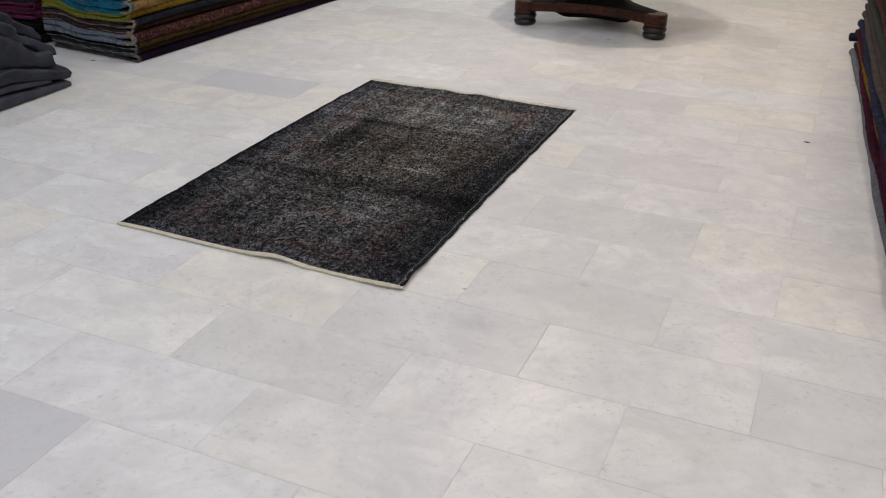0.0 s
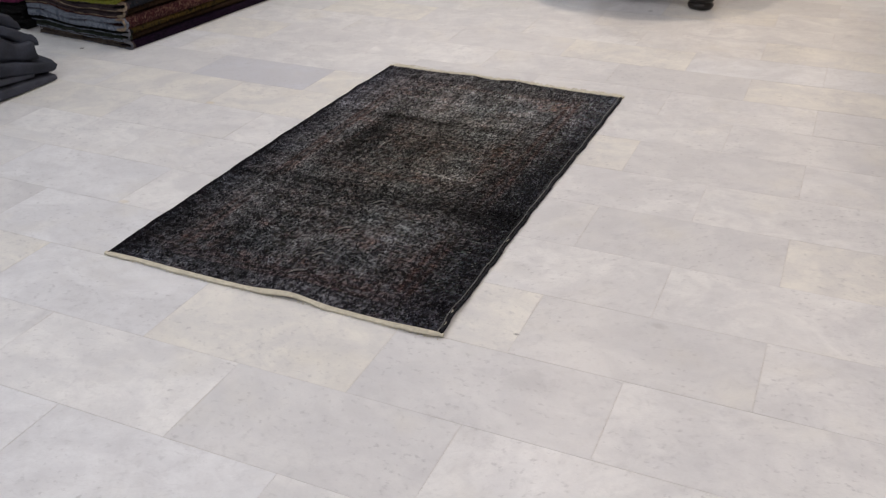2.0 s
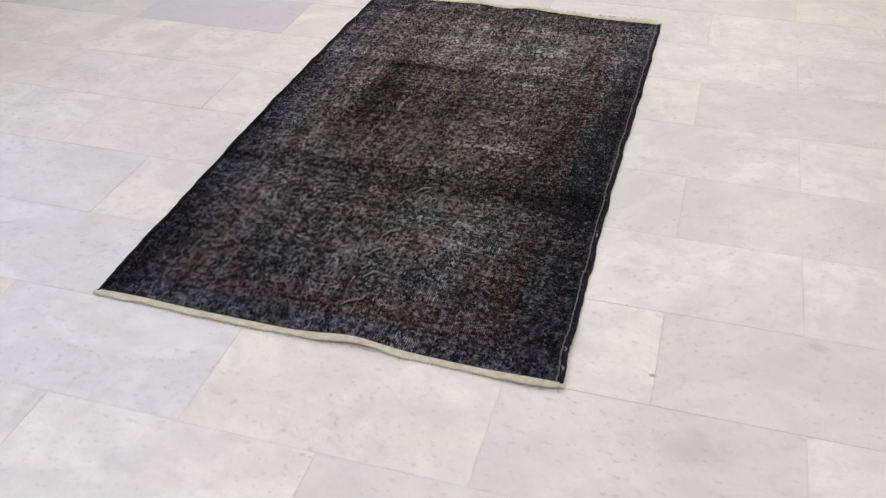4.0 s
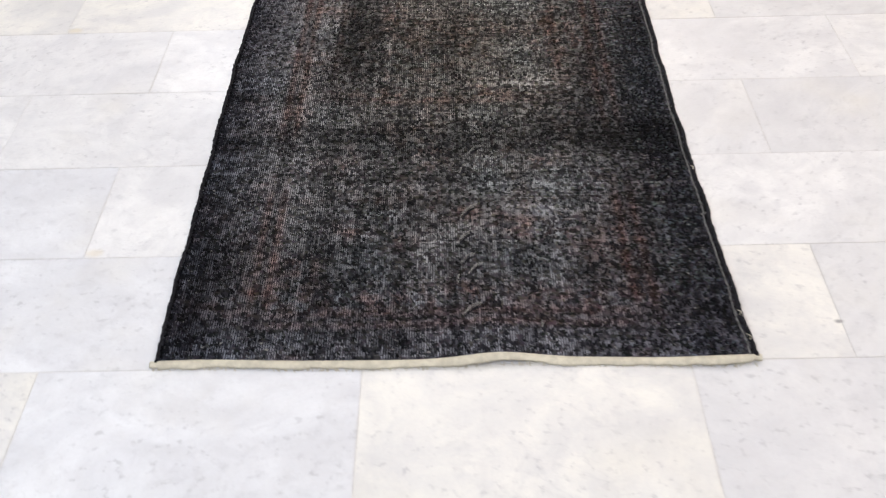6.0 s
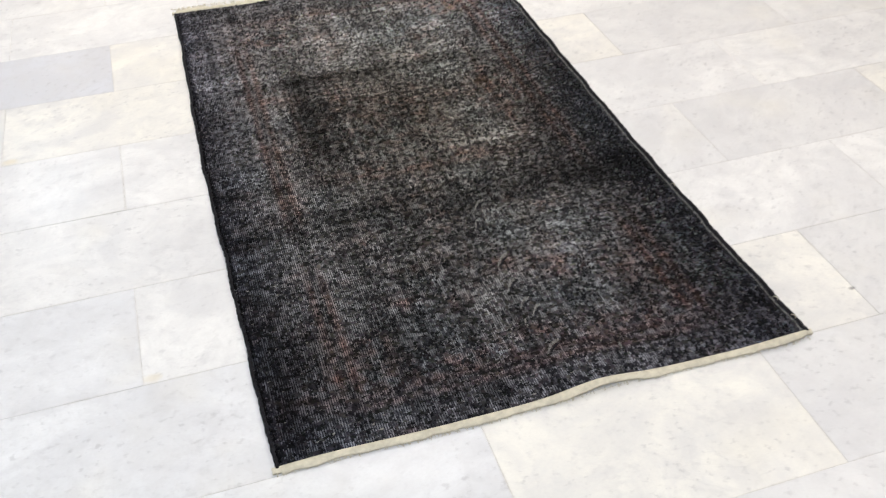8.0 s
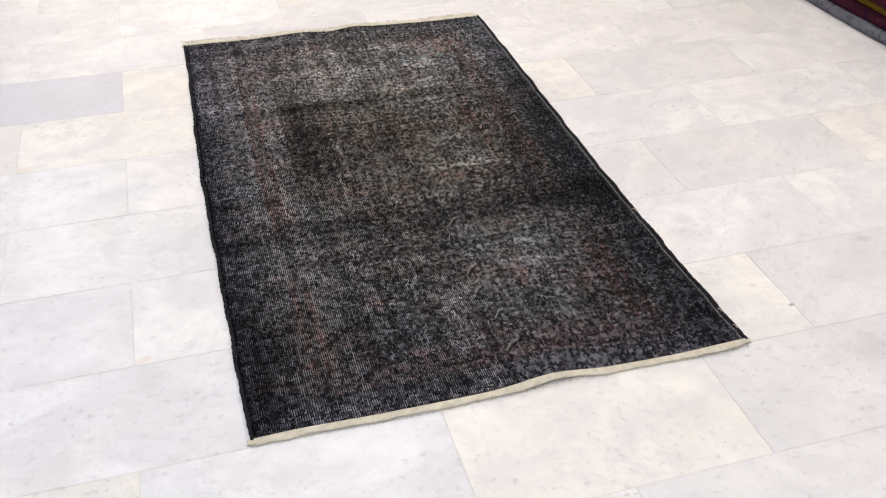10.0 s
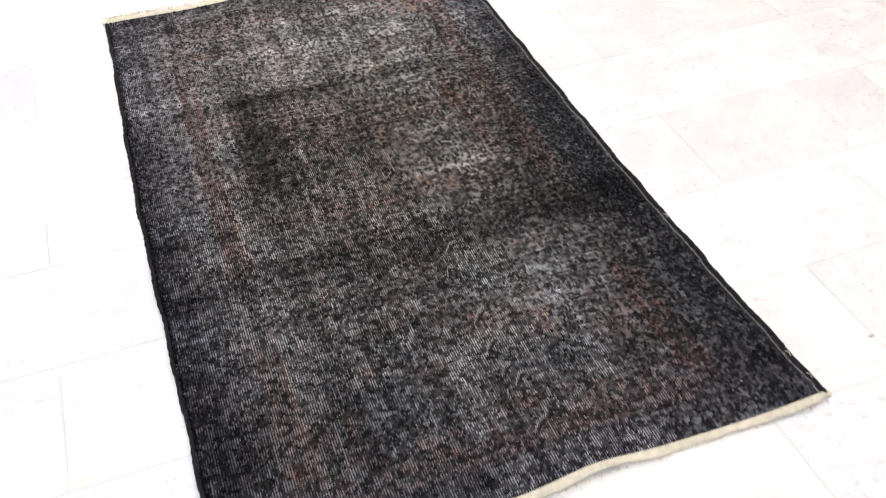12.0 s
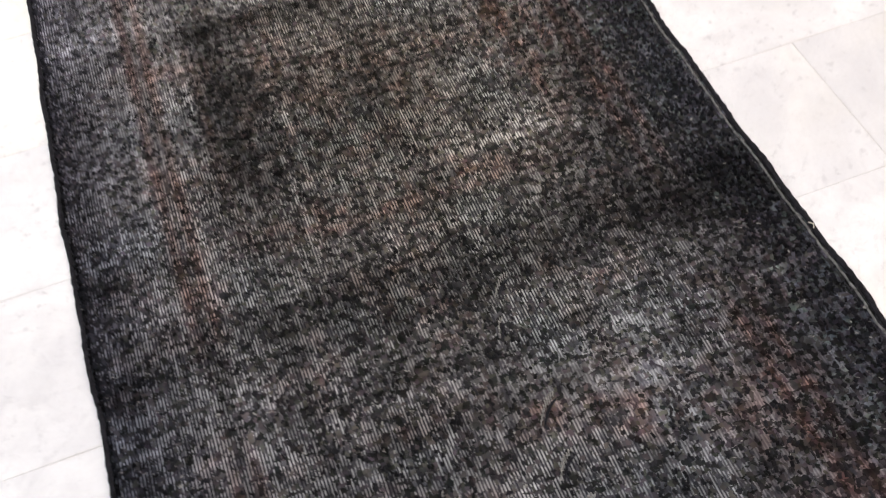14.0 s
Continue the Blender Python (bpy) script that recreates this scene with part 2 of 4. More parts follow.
def tuft_wool(name):
    """Clipped wool knots, each with its own shade of the faded design."""
    n = Nodes(name)
    design = n.node("ShaderNodeAttribute", attribute_name="design").outputs["Color"]
    rnd = n.node("ShaderNodeNewGeometry").outputs["Random Per Island"]
    shade = n.ramp(n.math("POWER", rnd, 4.0), 0.0, 1.0, 0.34, 1.4)
    col = n.vec("MULTIPLY", n.vec("SCALE", design, shade), (1.0, 0.96, 1.05))
    return n.out(col, 0.95, 0.04)


MARBLE = marble("polished_marble", True)
MARBLE_FAR = marble("polished_marble_spread", False)
GROUT = plain("grout", (0.62, 0.60, 0.575), 0.9, 0.2, 40)
PLASTER = plain("wall_plaster", (0.74, 0.72, 0.69), 0.85, 0.03, 2, 0.08)
CEILING_PAINT = plain("ceiling_paint", (0.80, 0.79, 0.77), 0.9, 0.02, 2, 0.05)
RUG = worn_rug("worn_overdyed_wool")
TUFTS = tuft_wool("clipped_wool_knots")
CREAM = plain("cream_cotton_weave", (0.56, 0.525, 0.43), 0.95, 0.08, 60, 0.6, 0.1)
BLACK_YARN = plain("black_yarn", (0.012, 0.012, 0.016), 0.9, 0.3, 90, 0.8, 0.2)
WARP_YARN = plain("bare_warp_yarn", (0.25, 0.245, 0.23), 0.9, 0.25, 120, 0.8, 0.1)
GREY_YARN = plain("grey_yarn", (0.15, 0.15, 0.15), 0.9, 0.3, 120, 0.8, 0.2)
TARP = plain("dark_grey_cloth", (0.024, 0.028, 0.042), 0.6, 0.20, 9, 0.25, 0.2)
TARP_EDGE = plain("grey_cloth_pale", (0.040, 0.045, 0.062), 0.6, 0.14, 14, 0.25, 0.2)
MAHOGANY = wood("red_brown_wood", (0.016, 0.005, 0.003), (0.085, 0.022, 0.010))
EBONY = wood("near_black_wood", (0.004, 0.003, 0.003), (0.012, 0.007, 0.006), 0.5)
MATT_BLACK = plain("matt_black_wood", (0.007, 0.006, 0.006), 0.7, 0.3, 14, 0.1, 0.12)
TRIM = plain("white_enamel", (0.75, 0.75, 0.74), 0.35, 0.02, 8, 0.02)
LINT = plain("dark_lint", (0.03, 0.02, 0.02), 0.95, 0.3, 200)


def glow(name, color, strength):
    n = Nodes(name)
    n.bsdf.inputs["Emission Color"].default_value = (*color, 1)
    n.bsdf.inputs["Emission Strength"].default_value = strength
    n.bsdf.inputs["Base Color"].default_value = (0.9, 0.9, 0.9, 1)
    return n.mat


LENS = glow("lamp_diffuser", (1.0, 0.95, 0.93), 12.0)


# ---- mesh helpers ----
def part(name, bm, material, parent=None, label="", smooth=False):
    me = bpy.data.meshes.new(name)
    if smooth:
        for f in bm.faces:
            f.smooth = True
    bm.to_mesh(me)
    bm.free()
    me.materials.append(material)
    ob = new(name, me)
    ob.parent = parent
    if label:
        ob["label"] = label
    return ob


def thing(name, m, label, category, group="", kind=""):
    ob = new(name)
    ob.empty_display_size = 0.1
    ob.matrix_world = m
    return tagged(ob, label, category, group, kind)


def box(bm, lo, hi, bevel=0.0, segments=2):
    r = bmesh.ops.create_cube(bm, size=1.0)
    vs = r["verts"]
    for v in vs:
        v.co = Vector([lo[i] + (v.co[i] + 0.5) * (hi[i] - lo[i]) for i in range(3)])
    if bevel:
        es = list({e for v in vs for e in v.link_edges})
        bmesh.ops.bevel(bm, geom=es, offset=bevel, segments=segments, affect="EDGES", profile=0.5)


def lathe(bm, rows, around=32, cx=0.0, cy=0.0):
    """A turned solid from rows of (radius, height)."""
    rings = []
    for r, z in rows:
        rings.append([bm.verts.new((cx + r * math.cos(2 * math.pi * k / around), cy + r * math.sin(2 * math.pi * k / around), z)) for k in range(around)])
    for a, b in zip(rings, rings[1:]):
        for k in range(around):
            bm.faces.new((a[k], a[(k + 1) % around], b[(k + 1) % around], b[k]))
    bm.faces.new(rings[0][::-1])
    bm.faces.new(rings[-1])


def loft(bm, sections, closed_ends=True):
    """Skin of a row of closed outlines with equal counts."""
    rings = [[bm.verts.new(c) for c in s] for s in sections]
    k = len(rings[0])
    for a, b in zip(rings, rings[1:]):
        for i in range(k):
            bm.faces.new((a[i], a[(i + 1) % k], b[(i + 1) % k], b[i]))
    if closed_ends:
        bm.faces.new(rings[0][::-1])
        bm.faces.new(rings[-1])
    bmesh.ops.recalc_face_normals(bm, faces=bm.faces)


def tube(bm, points, radius, around=8):
    """A cord along points."""
    pts = [Vector(q) for q in points]
    rings = []
    for i, q in enumerate(pts):
        d = (pts[min(i + 1, len(pts) - 1)] - pts[max(i - 1, 0)]).normalized()
        side = d.cross(Vector((0, 0, 1)))
        side = side.normalized() if side.length > 1e-4 else Vector((1, 0, 0))
        up = side.cross(d)
        r = radius(i) if callable(radius) else radius
        rings.append([q + r * (side * math.cos(a) + up * math.sin(a)) for a in (2 * math.pi * k / around for k in range(around))])
    loft(bm, rings)


# ---- setting: room shell ----
X0, X1, Y0, Y1 = -4.3, 4.1, -4.6, 14.0


def shell():
    bm = bmesh.new()
    box(bm, (X0 - 0.2, Y0 - 0.2, -0.20), (X1 + 0.2, Y1 + 0.2, -0.0010))
    floor = part("floor", bm, GROUT)
    tagged(floor, "white marble tile floor laid in half bond", "floor", kind="structure")
    for name, lo, hi in (("wall_west", (X0 - 0.2, Y0, 0), (X0, Y1, CEIL)), ("wall_east", (X1, Y0, 0), (X1 + 0.2, Y1, CEIL)),
                         ("wall_south", (X0 - 0.2, Y0 - 0.2, 0), (X1 + 0.2, Y0, CEIL)), ("wall_north", (X0 - 0.2, Y1, 0), (X1 + 0.2, Y1 + 0.2, CEIL))):
        bm = bmesh.new()
        box(bm, lo, hi)
        tagged(part(name, bm, PLASTER), "plain off-white plastered wall of the shop", "wall", kind="structure")
    bm = bmesh.new()
    box(bm, (X0 - 0.2, Y0 - 0.2, CEIL), (X1 + 0.2, Y1 + 0.2, CEIL + 0.15))
    tagged(part("ceiling", bm, CEILING_PAINT), "plain white painted ceiling with round lamps", "ceiling", kind="structure")
    return floor


FLOOR = shell()


def ceiling_lights():
    first = thing("ceiling_light", pose(LAMPS[0][0], LAMPS[0][1], CEIL), "round white ceiling lamp with glowing diffuser, some of them added fill", "ceiling lamp", "lamps of the ceiling")
    bm = bmesh.new()
    lathe(bm, [(0.115, -0.001), (0.125, -0.012), (0.128, -0.022), (0.112, -0.026), (0.108, -0.014), (0.106, -0.002)], 40)
    part("ring", bm, TRIM, first, smooth=True)
    bm = bmesh.new()
    lathe(bm, [(0.104, -0.003), (0.106, -0.012), (0.10, -0.018), (0.02, -0.019)], 40)
    part("diffuser", bm, LENS, first, "glowing white diffuser", smooth=True)
    for x, y, _ in LAMPS[1:]:
        copy_thing(first, pose(x, y, CEIL))
    for rows, tint in ((WARM_LAMPS, (1.0, 0.85, 0.67)), (COOL_LAMPS, (0.985, 0.965, 1.0)), (COLD_FILL, (0.82, 0.91, 1.0)), (MILD_FILL, (1.0, 0.92, 0.86))):
        for x, y, share in rows:
            lamp = bpy.data.lights.new("ceiling_glow", "AREA")
            lamp.shape, lamp.size, lamp.energy, lamp.color = "DISK", 0.16, LAMP_WATTS * share, tint
            new("ceiling_glow", lamp).location = (x, y, CEIL - 0.028)


ceiling_lights()


# ---- the rug on the floor ----
NL, NR = Vector((-0.622, -0.290, 0)), Vector((0.511, -0.304, 0))
FL, FR = Vector((-0.619, 1.668, 0)), Vector((0.514, 1.648, 0))
RW, RL = 1.133, 1.957


def gauss(u, v, cu, cv, su, sv, turn=0.0):
    c, s = math.cos(turn), math.sin(turn)
    a, b = (u - cu) * c + (v - cv) * s, -(u - cu) * s + (v - cv) * c
    return np.exp(-0.5 * ((a / su) ** 2 + (b / sv) ** 2))


# short slanting creases of the worn middle: place, half length, turn
CREASES = [(0.63, 0.63, 0.035, 0.75), (0.60, 0.56, 0.025, 1.1), (0.61, 0.415, 0.04, 0.8), (0.60, 0.33, 0.035, 0.8),
           (0.605, 0.265, 0.03, 0.75), (0.62, 0.235, 0.03, 0.8), (0.61, 0.12, 0.035, 0.65), (0.585, 0.205, 0.012, 1.6), (0.745, 0.075, 0.018, 1.6)]


# sideways bow of the long edges in millimetres along the rug
EDGE_V = (0.0, 0.1, 0.2, 0.35, 0.5, 0.65, 0.8, 0.95, 1.1, 1.3, 1.5, 1.65, 1.8, 1.95)
LEFT_BOW = (7, 4.5, 3, 1.5, 0, -2.5, -4.5, -6, -6, -3, 2, 5.5, 7, 7.5)
RIGHT_BOW = (0, -3, -4.5, -5, -7, -8.5, -8.5, -7.5, -5.5, -2, 0.5, 1.5, 2, 2)


def rug_place(u, v):
    """The floor place and height of the rug at u across and v along it (metres); arrays allowed."""
    a, b = u / RW, v / RL
    x = (NL.x * (1 - a) + NR.x * a) * (1 - b) + (FL.x * (1 - a) + FR.x * a) * b
    y = (NL.y * (1 - a) + NR.y * a) * (1 - b) + (FL.y * (1 - a) + FR.y * a) * b
    left, right, near, far = np.exp(-u / 0.12), np.exp(-(RW - u) / 0.12), np.exp(-v / 0.16), np.exp(-(RL - v) / 0.16)
    # the long edges bow a little
    bow_left = np.interp(v, EDGE_V, LEFT_BOW)
    bow_right = np.interp(v, EDGE_V, RIGHT_BOW)
    x = x + (1 - a) ** 2 * bow_left * 0.001 + a ** 2 * bow_right * 0.001
    x = x + left * (0.0015 * np.sin(v * 23) + 0.001 * np.sin(v * 41 + 1)) + right * (0.0015 * np.sin(v * 27 + 2) + 0.001 * np.sin(v * 47))
    y = y + near * (0.009 * gauss(u, 0, 0.66, 0, 0.075, 1) - 0.005 * gauss(u, 0, 0.46, 0, 0.1, 1) + 0.002 * np.sin(u * 17))
    y = y + far * (0.006 * gauss(u, 0, 0.62, 0, 0.05, 1) + 0.003 * np.sin(u * 19) - 0.006 * gauss(u, 0, 0.53, 0, 0.05, 1))
    z = 0.0065 + 0.0012 * np.sin(u * 13 + v * 5) * np.sin(v * 7 + 1)
    z = z + near * (0.010 * gauss(u, 0, 0.66, 0, 0.06, 1) + 0.004 * gauss(u, 0, 1.08, 0, 0.07, 1) + 0.003 * gauss(u, 0, 0.35, 0, 0.1, 1))
    z = z + far * (0.008 * gauss(u, 0, 0.63, 0, 0.05, 1) + 0.005 * gauss(u, 0, 0.45, 0, 0.06, 1))
    z = z + left * (0.006 * gauss(v, 0, 1.64, 0, 0.05, 1) + 0.004 * gauss(v, 0, 1.45, 0, 0.06, 1)) + right * 0.006 * gauss(v, 0, 0.12, 0, 0.07, 1)
    for cu, cv, half, turn in CREASES:
        z = z + 0.0006 * gauss(u, v, cu, cv, half, 0.009, turn)
    return x, y, z


def smooth_noise(shape, step, seed):
    """Soft random field in -1..1 with features of about step cells."""
    rng = np.random.default_rng(seed)
    rows, cols = shape
    g = rng.uniform(-1, 1, (int(rows / step) + 3, int(cols / step) + 3))
    r, c = np.arange(rows) / step, np.arange(cols) / step
    i, j = r.astype(int), c.astype(int)
    fr, fc = (r - i)[:, None], (c - j)[None]
    fr, fc = fr * fr * (3 - 2 * fr), fc * fc * (3 - 2 * fc)
    a, b = g[np.ix_(i, j)], g[np.ix_(i, j + 1)]
    d, e = g[np.ix_(i + 1, j)], g[np.ix_(i + 1, j + 1)]
    return (a * (1 - fc) + b * fc) * (1 - fr) + (d * (1 - fc) + e * fc) * fr


def stretched(shape, along, across, seed):
    """Soft random streaks: features of along cells down the rows and across cells over the columns."""
    rows, cols = shape
    fine = smooth_noise((int(rows / along * 8) + 2, int(cols / across * 8) + 2), 8, seed)
    i = np.clip((np.arange(rows) / along * 8).astype(int), 0, fine.shape[0] - 1)
    j = np.clip((np.arange(cols) / across * 8).astype(int), 0, fine.shape[1] - 1)
    return fine[np.ix_(i, j)]


def rug_design(u, v):
    """Faded colours of the rug over the grid u, v, with some shading of the pile put in, and how bare its warp lies."""
    shape = u.shape
    tone = 0.040 + 0 * u
    for cu, cv, su, sv, k in ((0.74, 1.60, 0.22, 0.16, 0.034), (0.45, 1.50, 0.36, 0.16, 0.036), (0.55, 0.75, 0.30, 0.25, 0.014), (0.45, 1.05, 0.18, 0.25, 0.008), (0.50, 1.72, 0.55, 0.20, 0.030), (0.98, 1.45, 0.10, 0.28, 0.03), (0.82, 0.50, 0.08, 0.12, 0.026), (0.74, 1.15, 0.085, 0.32, 0.026),
                              (0.63, 0.28, 0.11, 0.16, 0.018), (0.22, 0.70, 0.10, 0.22, 0.010), (0.13, 1.05, 0.05, 0.32, 0.012), (0.80, 0.85, 0.12, 0.10, 0.016)):
        tone = tone + 0.66 * k * gauss(u, v, cu, cv, su, sv)
    # dark parts of the design; the near left also holds painted shade of leaning pile
    fade_shade = 1 + 0 * u
    for cu, cv, su, sv, k in ((1.00, 0.69, 0.16, 0.045, 0.50), (1.07, 0.42, 0.085, 0.34, 0.44), (1.085, 1.20, 0.06, 0.36, 0.46), (0.325, 1.20, 0.03, 0.20, 0.60),
                              (0.30, 0.98, 0.05, 0.08, 0.35), (0.06, 0.25, 0.05, 0.28, 0.50), (0.45, 1.37, 0.20, 0.022, 0.50), (0.48, 1.02, 0.12, 0.10, 0.28),
                              (0.55, 0.70, 0.40, 0.022, 0.38), (0.25, 0.12, 0.20, 0.14, 0.32), (0.28, 0.42, 0.20, 0.28, 0.18), (0.03, 1.0, 0.03, 1.20, 0.38)):
        fade_shade = fade_shade * (1 - k * gauss(u, v, cu, cv, su, sv))
    tone = tone * fade_shade * (1 + 0.30 * np.exp(-0.5 * ((v - 1.43) / 0.02) ** 2) - 0.25 * np.exp(-0.5 * ((v - 1.36) / 0.025) ** 2) - 0.22 * np.exp(-0.5 * ((v - 0.66) / 0.04) ** 2))
    tone = tone * np.clip((u - 0.006) / 0.014, 0.15, 1)
    brown = 0 * u
    for cu, cv, su, sv, k in ((0.47, 1.08, 0.14, 0.16, 0.42), (0.92, 1.74, 0.12, 0.08, 0.4), (0.87, 1.14, 0.05, 0.12, 0.7), (0.55, 0.86, 0.22, 0.02, 0.45),
                              (0.55, 0.15, 0.28, 0.025, 0.6), (0.60, 0.41, 0.02, 0.02, 0.9), (0.92, 0.30, 0.09, 0.14, 0.3), (0.28, 1.70, 0.14, 0.10, 0.35),
                              (0.21, 0.20, 0.08, 0.05, 0.5), (0.36, 0.36, 0.03, 0.02, 0.7), (0.73, 0.36, 0.03, 0.03, 0.6)):
        brown = brown + 0.7 * k * gauss(u, v, cu, cv, su, sv)
    # paired guard stripes with beads, broken by wear
    stripe, beads = 0 * u, 0 * u
    for cu, lo, hi, k in ((0.950, 0.74, 1.84, 0.95), (0.984, 0.74, 1.84, 0.95), (0.936, 0.10, 0.50, 0.95), (0.972, 0.10, 0.50, 0.95),
                          (0.168, 0.70, 1.62, 0.85), (0.198, 0.70, 1.62, 0.85), (0.166, 0.12, 0.50, 0.85), (0.198, 0.12, 0.50, 0.85), (0.275, 0.95, 1.3, 0.5), (0.860, 0.9, 1.5, 0.4)):
        along = 1 / (1 + np.exp(-(v - lo) / 0.03)) / (1 + np.exp((v - hi) / 0.03))
        line = np.exp(-0.5 * ((u - cu) / 0.0068) ** 2) * along
        stripe = np.maximum(stripe, k * line)
        bead = np.clip(np.sin(v * 2 * math.pi / 0.026 + cu * 300), 0, 1) * np.exp(-0.5 * ((u - cu) / 0.005) ** 2) * along
        beads = np.maximum(beads, bead)
    # guard rows across both ends
    for cv, lo, hi, k in ((0.088, 0.18, 0.95, 0.8), (0.116, 0.18, 0.95, 0.7), (0.832, 0.33, 0.84, 0.35), (1.80, 0.20, 0.95, 0.5)):
        over = 1 / (1 + np.exp(-(u - lo) / 0.03)) / (1 + np.exp((u - hi) / 0.03))
        stripe = np.maximum(stripe, k * np.exp(-0.5 * ((v - cv) / 0.009) ** 2) * over)
    teal = np.clip(smooth_noise(shape, 26, 5) * 0.8, 0, 1) + 0.7 * gauss(u, v, 0.78, 1.60, 0.14, 0.07) + 0.6 * gauss(u, v, 0.82, 0.5, 0.06, 0.08)
    brown = np.clip((brown + 0.30 * np.clip(smooth_noise(shape, 13, 8), 0, 1)) * np.clip(0.75 + 1.5 * smooth_noise(shape, 3.5, 16), 0.1, 2.0), 0, 1.4)
    tone = tone * (1 + 0.10 * smooth_noise(shape, 40, 1) + 0.14 * smooth_noise(shape, 12, 2) + 0.20 * smooth_noise(shape, 4.5, 3) + 0.18 * smooth_noise(shape, 2.3, 15))
    # broken bands along and across, from the weaving
    rows, cols = shape
    warp_bands = np.sign(smooth_noise(shape, 5, 4)[:1, :]) * np.abs(smooth_noise(shape, 5, 4)[:1, :]) ** 0.4
    weft_bands = np.sign(smooth_noise(shape, 4, 6)[:, :1]) * np.abs(smooth_noise(shape, 4, 6)[:, :1]) ** 0.4
    tone = tone * (1 + 0.26 * warp_bands * np.clip(0.6 + smooth_noise(shape, 45, 61), 0, 1) + 0.24 * weft_bands * np.clip(0.5 + smooth_noise(shape, 38, 62), 0, 1))
    tone = tone * (1 + 0.20 * stretched(shape, 34, 1.6, 11) + 0.14 * stretched(shape, 1.6, 22, 12) + 0.14 * stretched(shape, 70, 3, 13))
    # single threads and picks that took the dye differently
    rng = np.random.default_rng(77)
    pick, thread = rng.normal(0, 1, (rows, 1)), rng.normal(0, 1, (1, cols))
    tone = tone * np.clip(1 + 0.20 * pick * np.clip(0.55 + smooth_noise(shape, 30, 71), 0, 1) + 0.16 * thread * np.clip(0.55 + smooth_noise(shape, 36, 72), 0, 1), 0.4, 1.8)
    # worn blotches and plaid-like bands of the old design, one to three centimetres wide
    blot = smooth_noise(shape, 3.2, 41) + 0.7 * smooth_noise(shape, 6.5, 42) + 0.6 * stretched(shape, 3, 9, 43) + 0.6 * stretched(shape, 9, 3, 44)
    tone = tone * np.exp(0.15 * blot)
    tone = np.clip(tone, 0.006, 1)
    stripe = np.clip(stripe, 0, 1) * np.clip(0.95 + 0.6 * smooth_noise(shape, 5, 51), 0.35, 1)
    tone = (tone * (1 - 0.8 * stripe) + 0.8 * stripe * 0.044) * (1 - 0.8 * beads)
    brown = brown + 0.82 * stripe
    red = tone * (1.0 + 0.31 * brown - 0.08 * teal)
    green = tone * (1.045 - 0.12 * brown + 0.02 * teal)
    blue = tone * (1.12 - 0.26 * brown + 0.07 * teal)
    # olive warmth of the middle field
    field = gauss(u, v, 0.62, 1.15, 0.34, 0.55)
    blue, red = blue * (1 - 0.17 * field), red * (1 + 0.05 * field)
    # the dye kept its blue along the borders
    border = np.exp(-(u / 0.10) ** 2) + np.exp(-((RW - u) / 0.12) ** 2) + 0.6 * np.exp(-(v / 0.12) ** 2)
    blue = blue * (1 + 0.12 * np.clip(border, 0, 1))
    bare = 0.98 - 0.40 * (u / RW) ** 1.4 - 0.20 * v / RL - 0.10 * gauss(u, v, 0.62, 0.18, 0.20, 0.16) + 0.06 * gauss(u, v, 0.72, 1.05, 0.08, 0.2)
    bare = bare * (1 - 0.45 * gauss(u, v, 0.5, 1.75, 0.5, 0.22)) - 0.42 * np.exp(-0.5 * ((RW - 0.06 - u) / 0.075) ** 2)
    bare = bare - 0.35 * gauss(u, v, 0.33, 1.2, 0.05, 0.2) + 0.10 * gauss(u, v, 0.50, 1.0, 0.14, 0.25) - 0.22 * gauss(u, v, 0.17, 1.22, 0.10, 0.20)
    bare = np.clip(np.maximum(bare, 0.85 * stripe) + 0.22 * smooth_noise(shape, 22, 9), 0, 1)
    # pile rubbed down to an even grey felt
    felt = gauss(u, v, 0.52, 1.68, 0.50, 0.20) + 0.8 * gauss(u, v, 0.15, 1.22, 0.10, 0.20) + 0.5 * gauss(u, v, 0.72, 0.38, 0.12, 0.12)
    felt = np.clip(felt * (1 + 0.7 * smooth_noise(shape, 9, 45)), 0, 1)
    return np.stack([red, green, blue, 1 + 0 * u], -1).clip(0.004, 1), bare, felt


